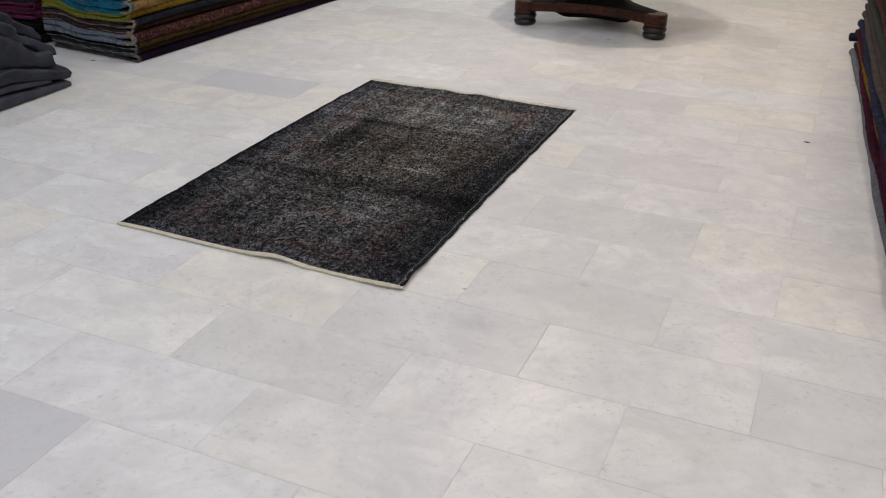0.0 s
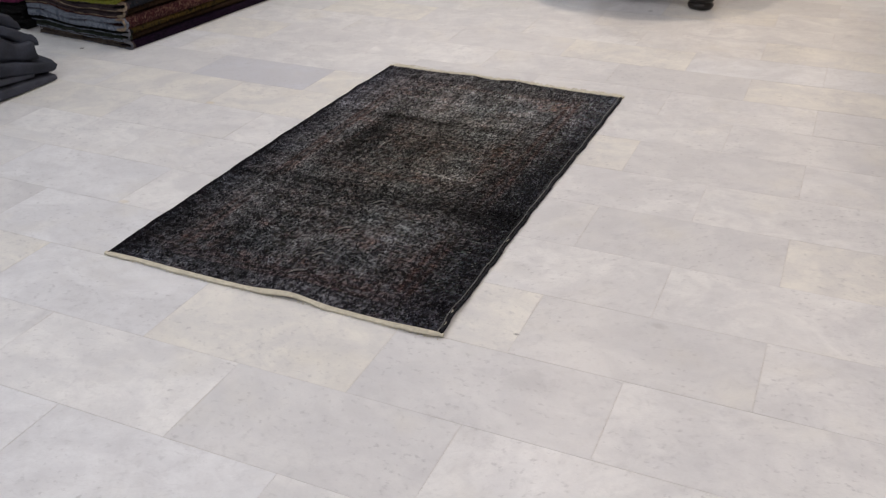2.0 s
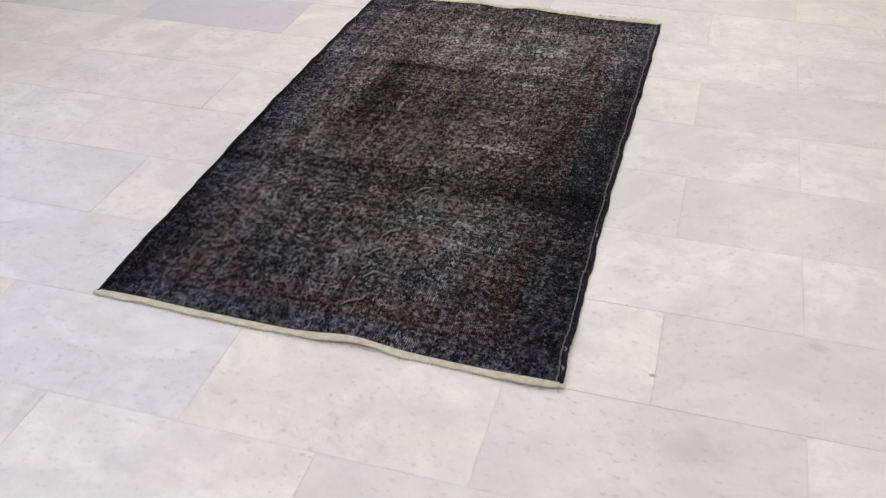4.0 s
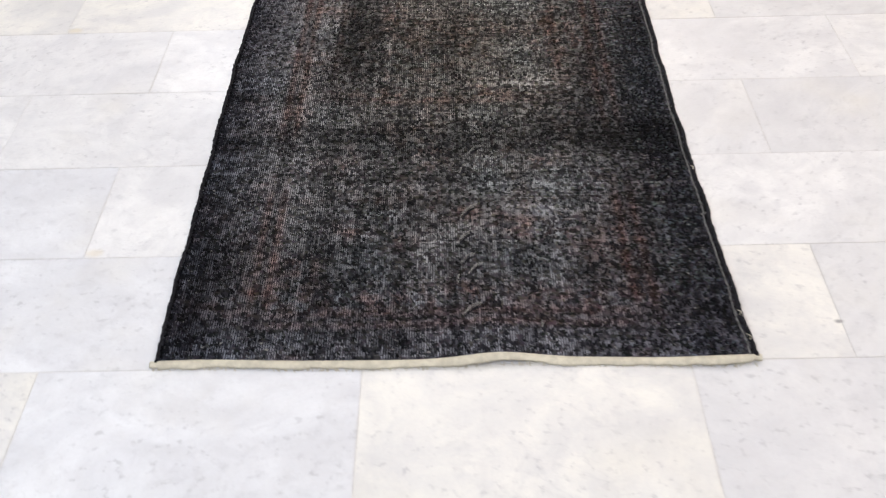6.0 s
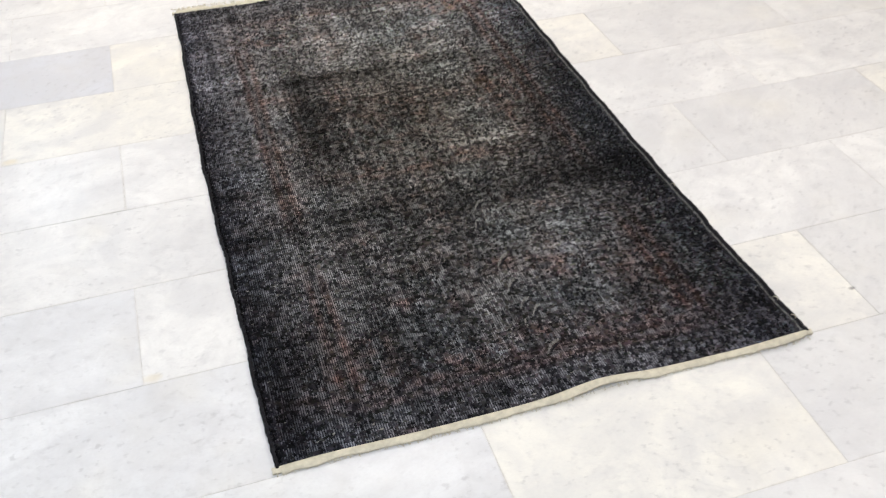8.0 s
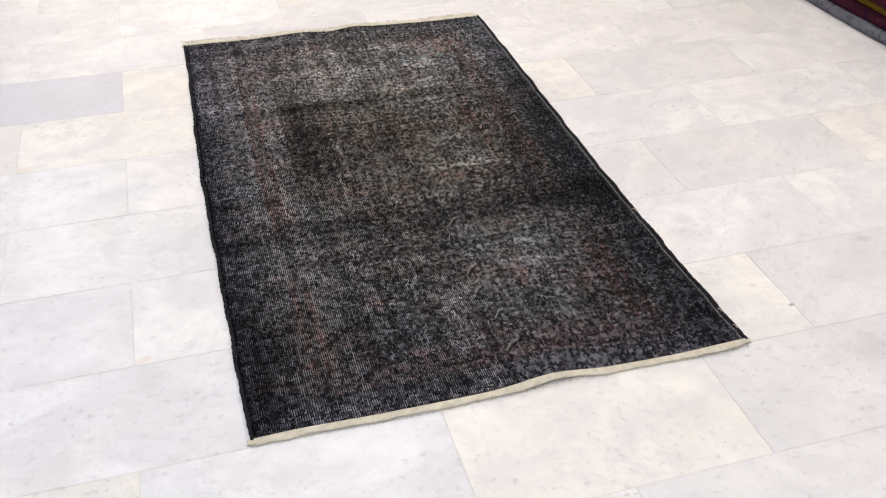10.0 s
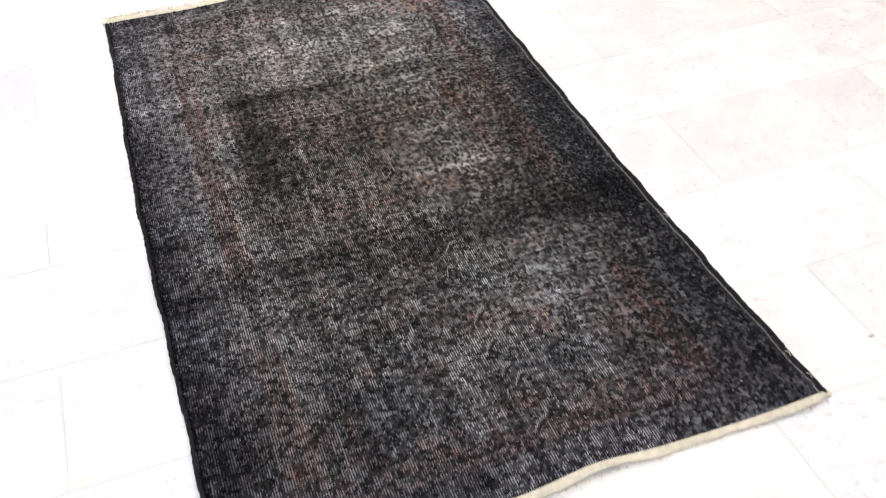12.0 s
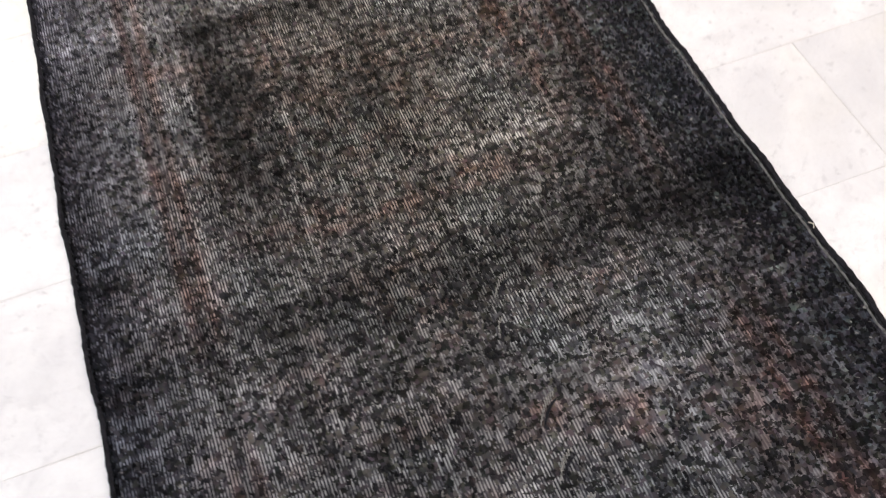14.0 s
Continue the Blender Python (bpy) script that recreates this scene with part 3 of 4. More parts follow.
def floor_rug():
    rug = thing("rug", pose(0, 0, 0), "worn black overdyed wool rug lying flat on the marble floor", "rug")
    nu, nv = 226, 391
    u, v = np.meshgrid(np.linspace(0.008, RW - 0.008, nu), np.linspace(0, RL, nv))
    x, y, z = rug_place(u, v)
    top = np.stack([x, y, z], -1).reshape(-1, 3)
    # under side along the rim only
    idx = np.arange(nu * nv).reshape(nv, nu)
    rim = np.concatenate([idx[0, :], idx[1:, -1], idx[-1, -2::-1], idx[-2:0:-1, 0]])
    low = top[rim] - [0, 0, 0.0052]
    verts = np.concatenate([top, low])
    quads = np.stack([idx[:-1, :-1], idx[:-1, 1:], idx[1:, 1:], idx[1:, :-1]], -1).reshape(-1, 4).tolist()
    n, k = nu * nv, len(rim)
    quads += [[int(rim[(i + 1) % k]), int(rim[i]), n + i, n + (i + 1) % k] for i in range(k)]
    me = bpy.data.meshes.new("woven_field")
    me.from_pydata(verts.tolist(), [], quads)
    color, bare, felt = rug_design(u, v)
    color, bare, felt = color.reshape(-1, 4), bare.ravel(), felt.ravel()
    color = np.concatenate([color, color[rim] * 0.4])
    bare, felt = np.concatenate([bare, bare[rim]]), np.concatenate([felt, felt[rim]])
    at = me.attributes.new("design", "FLOAT_COLOR", "POINT")
    at.data.foreach_set("color", color.astype(np.float32).ravel())
    at = me.attributes.new("bare", "FLOAT", "POINT")
    at.data.foreach_set("value", bare.astype(np.float32))
    at = me.attributes.new("felt", "FLOAT", "POINT")
    at.data.foreach_set("value", felt.astype(np.float32))
    me.polygons.foreach_set("use_smooth", [True] * len(me.polygons))
    me.materials.append(RUG)
    ob = new("woven_field", me)
    ob.parent = rug
    ob["label"] = "worn charcoal pile with brown traces and bare warp"

    # knots of clipped pile that still stand between the bare warps
    rng = np.random.default_rng(21)
    ku, kv = np.meshgrid(np.linspace(0.012, RW - 0.026, 216), np.linspace(0.006, RL - 0.006, 390))
    tone, open_warp, rubbed = rug_design(ku, kv)
    chance = 0.64 - 0.24 * open_warp + 0.40 * smooth_noise(ku.shape, 2.6, 31) + 0.22 * smooth_noise(ku.shape, 10, 32)
    chance = chance + 0.5 * np.clip(1 - ku / 0.03, 0, 1)
    chance = chance - 1.5 * np.clip(tone[..., 0] / tone[..., 1] - 1.2, 0, 0.3)
    chance = 0.42 * (1 - 0.6 * rubbed) / (1 + np.exp(-(chance - 0.60) * 12)) + 0.6 * np.clip(1 - ku / 0.03, 0, 1)
    keep = rng.random(ku.shape) < chance
    ku, kv, tone = ku[keep], kv[keep], tone[keep]
    k = len(ku)
    ku, kv = ku + rng.uniform(-0.002, 0.002, k), kv + rng.uniform(-0.002, 0.002, k)
    tx, ty, tz = rug_place(ku, kv)
    turn, wide, long_, high = rng.uniform(-0.5, 0.5, k), rng.uniform(0.0020, 0.0034, k), rng.uniform(0.0026, 0.0050, k), rng.uniform(0.0030, 0.0064, k)
    lean = rng.normal(0, 0.0010, (2, k))
    c, s = np.cos(turn), np.sin(turn)
    verts = np.empty((k, 6, 3))
    for i, (a, b, up) in enumerate(((-1, -1, 0), (1, -1, 0), (1, 1, 0), (-1, 1, 0), (0, -0.5, 1), (0, 0.5, 1))):
        dx, dy = a * wide, b * long_
        verts[:, i, 0] = tx + dx * c - dy * s + lean[0] * up
        verts[:, i, 1] = ty + dx * s + dy * c + lean[1] * up
        verts[:, i, 2] = tz - 0.0006 + up * (high + 0.0006)
    faces = np.array([[0, 1, 4, 4], [1, 2, 5, 4], [2, 3, 5, 5], [3, 0, 4, 5]])
    all_faces = (np.arange(k)[:, None, None] * 6 + faces[None]).reshape(-1, 4).tolist()
    all_faces = [f[:3] if f[3] in f[:3] else f for f in all_faces]
    km = bpy.data.meshes.new("wool_nap")
    km.from_pydata(verts.reshape(-1, 3).tolist(), [], all_faces)
    at = km.attributes.new("design", "FLOAT_COLOR", "POINT")
    at.data.foreach_set("color", np.repeat(tone, 6, axis=0).astype(np.float32).ravel())
    km.polygons.foreach_set("use_smooth", [True] * len(km.polygons))
    km.materials.append(TUFTS)
    tufts = new("wool_nap", km)
    tufts.parent = rug
    tagged(tufts, "clipped dark wool knots of the worn pile", kind="stuff")

    for cu, cv, half, turn in CREASES:
        ridge, gap = bmesh.new(), []
        crng = random.Random(int(cu * 1000 + cv * 977))
        count = max(3, int(2 * half * 0.6 / 0.0052))
        for i in range(count):
            a = (i / (count - 1) * 2 - 1) * half * 0.6
            arch = 1 - (a / (half * 0.6)) ** 2
            du, dv = cu + a * math.cos(turn), cv + a * math.sin(turn) + 0.006 * arch
            tall = 0.0012 + 0.0030 * arch * crng.uniform(0.6, 1)
            run = []
            for w, h in ((-0.0055, 0.0), (-0.002, 0.8), (0.002, 1.0), (0.006, 0.0)):
                px, py, pz = (float(q) for q in rug_place(np.float64(du + w * 0.25), np.float64(dv + w * (0.6 + 0.4 * arch))))
                run.append((px, py, pz + 0.0004 + tall * h))
            tube(ridge, run, 0.0011, 5)
            # the crease's shaded side, laid in as a black cord beside the ridge
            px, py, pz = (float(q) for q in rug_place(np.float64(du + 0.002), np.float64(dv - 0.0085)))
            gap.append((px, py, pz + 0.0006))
        crease = part("crease", ridge, WARP_YARN, rug, "short ridge of bare grey warp threads")
        bm = bmesh.new()
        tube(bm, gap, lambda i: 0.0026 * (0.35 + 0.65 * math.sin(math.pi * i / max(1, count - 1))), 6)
        part("shade_line", bm, BLACK_YARN, crease, "black line laid in as the shaded side of the ridge")

    def strip(name, v_in, v_out, ragged, label):
        """A flat woven end band of cream cotton."""
        bm = bmesh.new()
        rng = random.Random(3 if v_out < 0 else 4)
        m = 420
        rows = []
        for i in range(m + 1):
            uu = -0.006 + (RW + 0.012) * i / m
            inner = rug_place(np.float64(uu), np.float64(min(max(v_in, 0), RL)))
            slow = noise.noise(Vector((uu * 14, v_out * 90, 0))) + 0.6 * noise.noise(Vector((uu * 45, v_out * 90, 3)))
            d = (v_out - v_in) * (1 + 0.30 * slow + ragged * (rng.random() - 0.5)) * (1 if 6 < i < m - 6 else 0.75)
            h = 0.0045
            puff = 0.0009 * noise.noise(Vector((uu * 60, v_out * 50, 7)))
            px, py, pz = float(inner[0]), float(inner[1]), float(inner[2])
            tilt = 0.75 if v_out < 0 else 0.5
            rows.append([(px, py, pz + 0.0012), (px, py + d * 0.35, pz + 0.0018 + puff), (px, py + d * 0.85, pz * tilt + 0.0014 + puff), (px, py + d, pz * tilt - 0.0002),
                         (px, py + d * 0.97, max(0.0006, pz * tilt - h)), (px, py, max(0.0006, pz - h))])
        loft(bm, rows)
        return part(name, bm, CREAM, rug, label, smooth=True)

    strip("end_band", 0.0, -0.0150, 0.12, "narrow cream cotton band, turned under")
    strip("end_band", RL, RL + 0.036, 0.35, "narrow cream cotton band with frayed edge")
    # frayed threads of the far end
    bm = bmesh.new()
    rng = random.Random(8)
    for i in range(260):
        uu = RW * rng.random()
        px, py, pz = (float(q) for q in rug_place(np.float64(uu), np.float64(RL)))
        py += 0.030
        l, s = rng.uniform(0.006, 0.022), rng.uniform(-0.010, 0.010)
        tube(bm, [(px, py, 0.004), (px + s * 0.4, py + l * 0.5, 0.005 + 0.004 * rng.random()), (px + s, py + l, 0.0015)], 0.0007, 4)
    part("fringe", bm, CREAM, rug, "short frayed cream warp ends")["kind"] = "stuff"
    # loose fibres under the near end
    bm = bmesh.new()
    for i in range(230):
        uu = RW * rng.random()
        px, py, pz = (float(q) for q in rug_place(np.float64(uu), np.float64(0.0)))
        py -= 0.0120
        l, s = rng.uniform(0.003, 0.009), rng.uniform(-0.006, 0.006)
        tube(bm, [(px, py, 0.004), (px + s * 0.4, py - l * 0.5, 0.0035), (px + s, py - l, 0.0010)], 0.0006, 4)
    part("fringe", bm, CREAM, rug, "loose cream fibres of the turned end")["kind"] = "stuff"

    def selvedge(name, u0, radius, material, label, lift=0.0, bumps=0.0):
        bm = bmesh.new()
        pts = []
        for i in range(261):
            vv = -0.004 + (RL + 0.006) * i / 260
            px, py, pz = (float(q) for q in rug_place(np.float64(u0), np.float64(min(max(vv, 0), RL))))
            pts.append((px + bumps * math.sin(i * 1.9) + 3 * bumps * noise.noise(Vector((i * 0.23, u0 * 40, 0))), py + min(vv, 0), max(pz - 0.002 + lift, radius * 0.9)))
        tube(bm, pts, lambda i: radius * (1 + 0.10 * math.sin(i * 2.3) + 0.06 * math.sin(i * 0.7)), 8)
        part(name, bm, material, rug, label, smooth=True)

    selvedge("selvedge", 0.005, 0.0044, BLACK_YARN, "thick black overcast edge", bumps=0.0006)
    selvedge("selvedge", RW - 0.003, 0.0050, BLACK_YARN, "thick black overcast edge", bumps=0.0006)
    selvedge("edge_cord", RW - 0.0135, 0.0021, GREY_YARN, "thin grey cord beside the edge", lift=0.0014, bumps=0.0005)
    selvedge("edge_cord", RW - 0.021, 0.0013, BLACK_YARN, "thin black cord beside the edge", lift=0.0010)
    # white stitch ends on the right-hand edge cord
    for cv in (0.04, 0.55, 0.10):
        px, py, pz = (float(q) for q in rug_place(np.float64(RW - 0.006), np.float64(cv)))
        bm = bmesh.new()
        tube(bm, [(px, py - 0.006, pz + 0.003), (px + 0.003, py, pz + 0.005), (px - 0.002, py + 0.007, pz + 0.003)], 0.0010, 5)
        part("stitch", bm, CREAM, rug, "loose white stitch end")


floor_rug()


# ---- stacks of folded rugs ----
CLOTHS = {
    "brown": pile_cloth("rug_brown", (0.032, 0.019, 0.012), (0.015, 0.010, 0.008), (0.052, 0.026, 0.013)),
    "purple": pile_cloth("rug_purple", (0.014, 0.007, 0.018), (0.006, 0.005, 0.010), (0.026, 0.011, 0.023)),
    "floral": pile_cloth("rug_floral", (0.040, 0.013, 0.016), (0.17, 0.10, 0.075), (0.14, 0.05, 0.04), 0.5),
    "olive": pile_cloth("rug_olive", (0.060, 0.040, 0.012), (0.016, 0.013, 0.009), (0.12, 0.07, 0.026)),
    "tan": pile_cloth("rug_tan", (0.28, 0.17, 0.065), (0.10, 0.055, 0.025), (0.38, 0.25, 0.12)),
    "slate": pile_cloth("rug_slate", (0.022, 0.025, 0.033), (0.010, 0.011, 0.015), (0.045, 0.030, 0.030)),
    "maroon": pile_cloth("rug_maroon", (0.058, 0.012, 0.024), (0.022, 0.008, 0.030), (0.12, 0.035, 0.03)),
    "mustard": pile_cloth("rug_mustard", (0.19, 0.115, 0.016), (0.08, 0.045, 0.012), (0.25, 0.165, 0.04)),
    "grey": pile_cloth("rug_grey", (0.170, 0.175, 0.205), (0.10, 0.105, 0.13), (0.24, 0.24, 0.26)),
    "blue": pile_cloth("rug_blue", (0.026, 0.030, 0.058), (0.012, 0.014, 0.028), (0.12, 0.13, 0.17)),
    "taupe": pile_cloth("rug_taupe", (0.085, 0.070, 0.062), (0.048, 0.038, 0.037), (0.115, 0.092, 0.078)),
    "green": pile_cloth("rug_green", (0.045, 0.053, 0.044), (0.024, 0.030, 0.027), (0.075, 0.075, 0.062)),
    "turquoise": pile_cloth("rug_turquoise", (0.020, 0.190, 0.310), (0.012, 0.095, 0.180), (0.06, 0.26, 0.38)),
    "lime": pile_cloth("rug_lime", (0.26, 0.27, 0.05), (0.15, 0.16, 0.03), (0.34, 0.34, 0.09)),
    "ice": pile_cloth("rug_ice", (0.21, 0.24, 0.30), (0.11, 0.13, 0.18), (0.34, 0.37, 0.42)),
    "mauve": pile_cloth("rug_mauve", (0.075, 0.056, 0.062), (0.038, 0.028, 0.036), (0.115, 0.080, 0.080)),
    "magenta": pile_cloth("rug_magenta", (0.122, 0.022, 0.065), (0.065, 0.013, 0.036), (0.158, 0.043, 0.086)),
    "coal": pile_cloth("rug_coal", (0.016, 0.016, 0.017), (0.009, 0.009, 0.010), (0.036, 0.036, 0.036)),
    "cream": pile_cloth("rug_cream", (0.34, 0.27, 0.20), (0.21, 0.14, 0.11), (0.44, 0.37, 0.28)),
}


def fold_outline(depth, height, thick, loop, rng):
    """Cross-section (x back to front, z) of a rug folded over once: two legs joined by a loop in front at x = 0."""
    outer, inner = [], []
    back, arc = 22, 12
    r = height / 2 * loop
    sway = [rng.uniform(0, 6.28) for _ in range(4)]
    span = depth - r
    xs = [-depth + span * i / back for i in range(back + 1)]
    def gape(px):
        """The open hollow between the legs: wide behind the loop, pinched further back."""
        d = -px - r
        return (height - 2 * thick) * (0.38 + 0.62 * math.exp(-d / 0.05)) * (1 + 0.45 * math.sin(px * 21 + sway[0]) * min(1.0, d / 0.05))
    def lean(px):
        return 0.10 * height * math.sin(px * 13 + sway[1]) * min(1.0, (-px - r) / 0.08)
    for px in xs:
        outer.append((px, 0.0))
        inner.append((px, height / 2 - gape(px) / 2 + lean(px)))
    for k in range(1, arc):
        a = -math.pi / 2 + math.pi * k / arc
        outer.append((-r + r * math.cos(a), height / 2 + r * math.sin(a)))
        ri = max(r - thick, 0.004)
        inner.append((-r + ri * math.cos(a), height / 2 + (height / 2 - thick) * math.sin(a)))
    for px in reversed(xs):
        outer.append((px, height))
        inner.append((px, height / 2 + gape(px) / 2 + lean(px)))
    return outer + inner[::-1]


def folded_rug(m, depth, length, height, outside, ends, seed, label, group, z0, loop=1.06, shaggy=0.0, rim_cloth=None):
    """A rug folded over and laid down. Local x = 0 is the folded front, y runs along the fold from 0 to length; z0 is its height in the stack."""
    rng = random.Random(seed)
    ob = thing("folded_rug", m, label, "folded rug", group)
    thick = height * rng.uniform(0.25, 0.31)
    outline = fold_outline(depth, height, thick, loop, rng)
    ph = [rng.uniform(0, 6.28) for _ in range(4)]
    amp = rng.uniform(0.003, 0.009)

    def section(t, grow=0.0, rag=0.0):
        dx = amp * math.sin(t * 2.3 + ph[0]) + 0.4 * amp * math.sin(t * 7.1 + ph[1])
        out = []
        for px, pz in outline:
            # the whole stack sags a little, more so the higher it is
            sag = (z0 + pz) * (0.075 * math.sin(px * 9.0 + 1.0) + 0.03 * math.sin(px * 19 + t * 2.0) + 0.025 * math.sin(t * 3.1 + 0.5))
            front = 1.0 if px > -0.03 else 0.0
            lump = noise.noise(Vector((px * 16, t * 11 + seed * 3.7, pz * 40)))
            pz, px = pz + 0.0022 * lump, px + 0.0038 * lump * front
            out.append((px + dx + grow * front + rng.uniform(-rag, rag), t + rng.uniform(-rag, rag) * 1.5,
                        max(-z0 + 0.0004, pz + sag + rng.uniform(-rag, rag) * 0.6)))
        return out

    bm = bmesh.new()
    steps = max(18, int(length / 0.03))
    loft(bm, [section(0.014 + (length - 0.028) * i / steps) for i in range(steps + 1)])
    part("body", bm, CLOTHS[outside], ob, smooth=True)
    for t0, t1 in ((0.0, 0.015), (length - 0.015, length)):
        bm = bmesh.new()
        loft(bm, [section(t0 + (t1 - t0) * i / 3, 0.0012, 0.0012 + shaggy) for i in range(4)])
        if t0 == 0.0:
            rim = section(0.002)
            for i, a in enumerate(rim):
                b = rim[(i + 1) % len(rim)]
                for _ in range(6):
                    q = Vector(a).lerp(Vector(b), rng.random())
                    tip = q + Vector((rng.gauss(0, 0.004), -rng.uniform(0.002, 0.007 + 2 * shaggy), rng.gauss(0, 0.0035)))
                    tip.z = max(tip.z, -z0 + 0.0005)
                    w = rng.uniform(0.0008, 0.0018)
                    bm.faces.new([bm.verts.new(c) for c in (q + Vector((-w, 0.002, -w)), q + Vector((w, 0.002, w)), tip)])
        part("end_binding", bm, CLOTHS[ends], ob, "cut end with a %s edge" % ends)
    if rim_cloth:
        # the overcast edge shows as a pale ring round the mouth of the fold
        ring = section(-0.002)
        ring = ring[:len(ring) // 2]
        bm = bmesh.new()
        tube(bm, [(x - 0.004, y - 0.001, z * 0.94 + 0.03 * height) for x, y, z in ring if x > -0.07], lambda i: 0.0068 + 0.0018 * math.sin(i * 2.1), 7)
        part("overcast_edge", bm, CLOTHS[rim_cloth], ob, "pale overcast edge of the fold")
        bm = bmesh.new()
        for run in (ring[:22], ring[-22:]):
            tube(bm, [(x, y - 0.001 + rng.uniform(-0.003, 0.002), z + rng.uniform(-0.0025, 0.0020)) for x, y, z in run], lambda i: 0.0019 + 0.0011 * math.sin(i * 1.7), 6)
        part("cut_rim", bm, CLOTHS["ice" if ends in ("taupe", "green", "ice", "coal") else "cream" if ends == "mauve" else "lime" if ends == "lime" else "turquoise"], ob, "pale frayed rim of the cut end")
    return ob


RIMS = {"taupe": "grey", "green": "grey", "coal": "grey", "ice": "cream", "mauve": "cream", "lime": "lime", "turquoise": "cream"}


def stack(base, depth, length, layers, group, seed, spread=0.03):
    """layers: (outside, ends, height, front offset, end offset, words)."""
    z = 0.0
    for k, (outside, ends, height, dx, dy, words) in enumerate(layers):
        rng = random.Random(seed * 31 + k)
        m = base @ pose(dx, dy, z, 0, 0, rng.uniform(-0.25, 0.25))
        folded_rug(m, depth + rng.uniform(-0.05, 0.02), length + rng.uniform(-spread, spread), height, outside, ends, seed * 100 + k, words, group, z,
                   loop=rng.uniform(0.98, 1.06), shaggy=0.0022 if ends in ("ice", "lime", "turquoise") else 0.0006, rim_cloth=RIMS.get(ends) if group.endswith("long stack") else None)
        z += height + 0.0015


stack(pose(-1.930, 1.415, 0, 0, 0, -5.0), 0.72, 2.9, [
    ("purple", "taupe", 0.034, 0.000, 0.000, "dark purple brown folded rug at the bottom of the stack"),
    ("brown", "green", 0.031, -0.022, 0.014, "dark brown folded rug with greenish cut edge"),
    ("olive", "coal", 0.027, -0.010, 0.004, "olive brown folded rug with black inside"),
    ("floral", "ice", 0.052, -0.004, -0.020, "folded rug with red and cream floral border"),
    ("brown", "mauve", 0.034, -0.022, 0.016, "dark brown folded rug lying in the stack"),
    ("slate", "mauve", 0.034, 0.000, 0.006, "slate grey folded rug with mauve cut edge"),
    ("mustard", "lime", 0.042, -0.030, -0.008, "mustard folded rug with yellow green cut edge"),
    ("tan", "turquoise", 0.050, 0.000, -0.014, "tan folded rug with turquoise cut edge"),
    ("mustard", "turquoise", 0.046, -0.016, 0.006, "mustard brown folded rug with turquoise cut edge"),
    ("maroon", "slate", 0.044, -0.008, 0.010, "dark red folded rug with grey cut edge"),
    ("tan", "grey", 0.046, -0.010, 0.000, "tan folded rug on top of the stack"),
], "folded rugs of the long stack", 1)

stack(pose(-2.70, 1.49, 0, 0, 0, -4.0), 0.70, 2.2, [
    ("coal", "coal", 0.045, 0.00, 0.00, "black folded rug at the bottom of the stack"),
    ("coal", "coal", 0.045, -0.02, 0.01, "black folded rug lying in the stack"),
    ("green", "coal", 0.045, -0.01, 0.02, "dark green folded rug lying in the stack"),
    ("magenta", "magenta", 0.042, 0.00, -0.01, "magenta folded rug lying in the stack"),
    ("magenta", "magenta", 0.045, -0.02, 0.00, "magenta folded rug with soft cut edge"),
    ("slate", "slate", 0.045, -0.01, 0.01, "slate grey folded rug lying in the stack"),
    ("slate", "grey", 0.045, -0.02, 0.00, "grey folded rug on top of the stack"),
], "folded rugs of the rear stack", 2)

stack(pose(1.722, 3.42, 0, 0, 0, 183.7), 0.75, 3.2, [
    ("grey", "grey", 0.040, 0.000, 0.000, "blue grey folded rug at the bottom of the stack"),
    ("maroon", "maroon", 0.036, -0.010, -0.010, "dark maroon folded rug lying in the stack"),
    ("mustard", "mustard", 0.034, -0.022, 0.100, "mustard yellow folded rug lying in the stack"),
    ("maroon", "maroon", 0.040, -0.014, 0.020, "maroon folded rug with dark motifs"),
    ("blue", "blue", 0.044, -0.010, -0.030, "dark blue folded rug with pale flecks"),
    ("taupe", "taupe", 0.044, -0.020, -0.060, "brown grey folded rug lying in the stack"),
    ("mauve", "mauve", 0.042, -0.030, -0.040, "mauve grey folded rug lying in the stack"),
    ("green", "green", 0.046, -0.034, -0.070, "grey green folded rug lying in the stack"),
    ("floral", "maroon", 0.044, -0.040, -0.050, "red brown patterned folded rug on the stack"),
    ("brown", "brown", 0.044, -0.050, -0.050, "dark brown folded rug on top of the stack"),
], "folded rugs of the stack by the wall", 3)


def rolled_runner():
    """A dark blue rolled end that sticks out of the stack."""
    ob = thing("rolled_rug", pose(1.729, 3.48, 0.095, 0, 0, 205), "dark navy rolled rug end beside the stack", "rolled rug")
    bm = bmesh.new()
    pts = []
    for i in range(70):
        a = i / 69 * 5.5 * math.pi
        r = 0.006 + 0.022 * i / 69
        pts.append((r * math.cos(a), r * math.sin(a)))
    out = [(x, z) for x, z in pts] + [(x * 0.86, z * 0.86) for x, z in reversed(pts)]
    loft(bm, [[(-0.28 + 0.3 * j / 4, x + 0.003 * math.sin(j), z + 0.002) for x, z in out] for j in range(5)])
    part("body", bm, CLOTHS["blue"], ob, smooth=True)


rolled_runner()


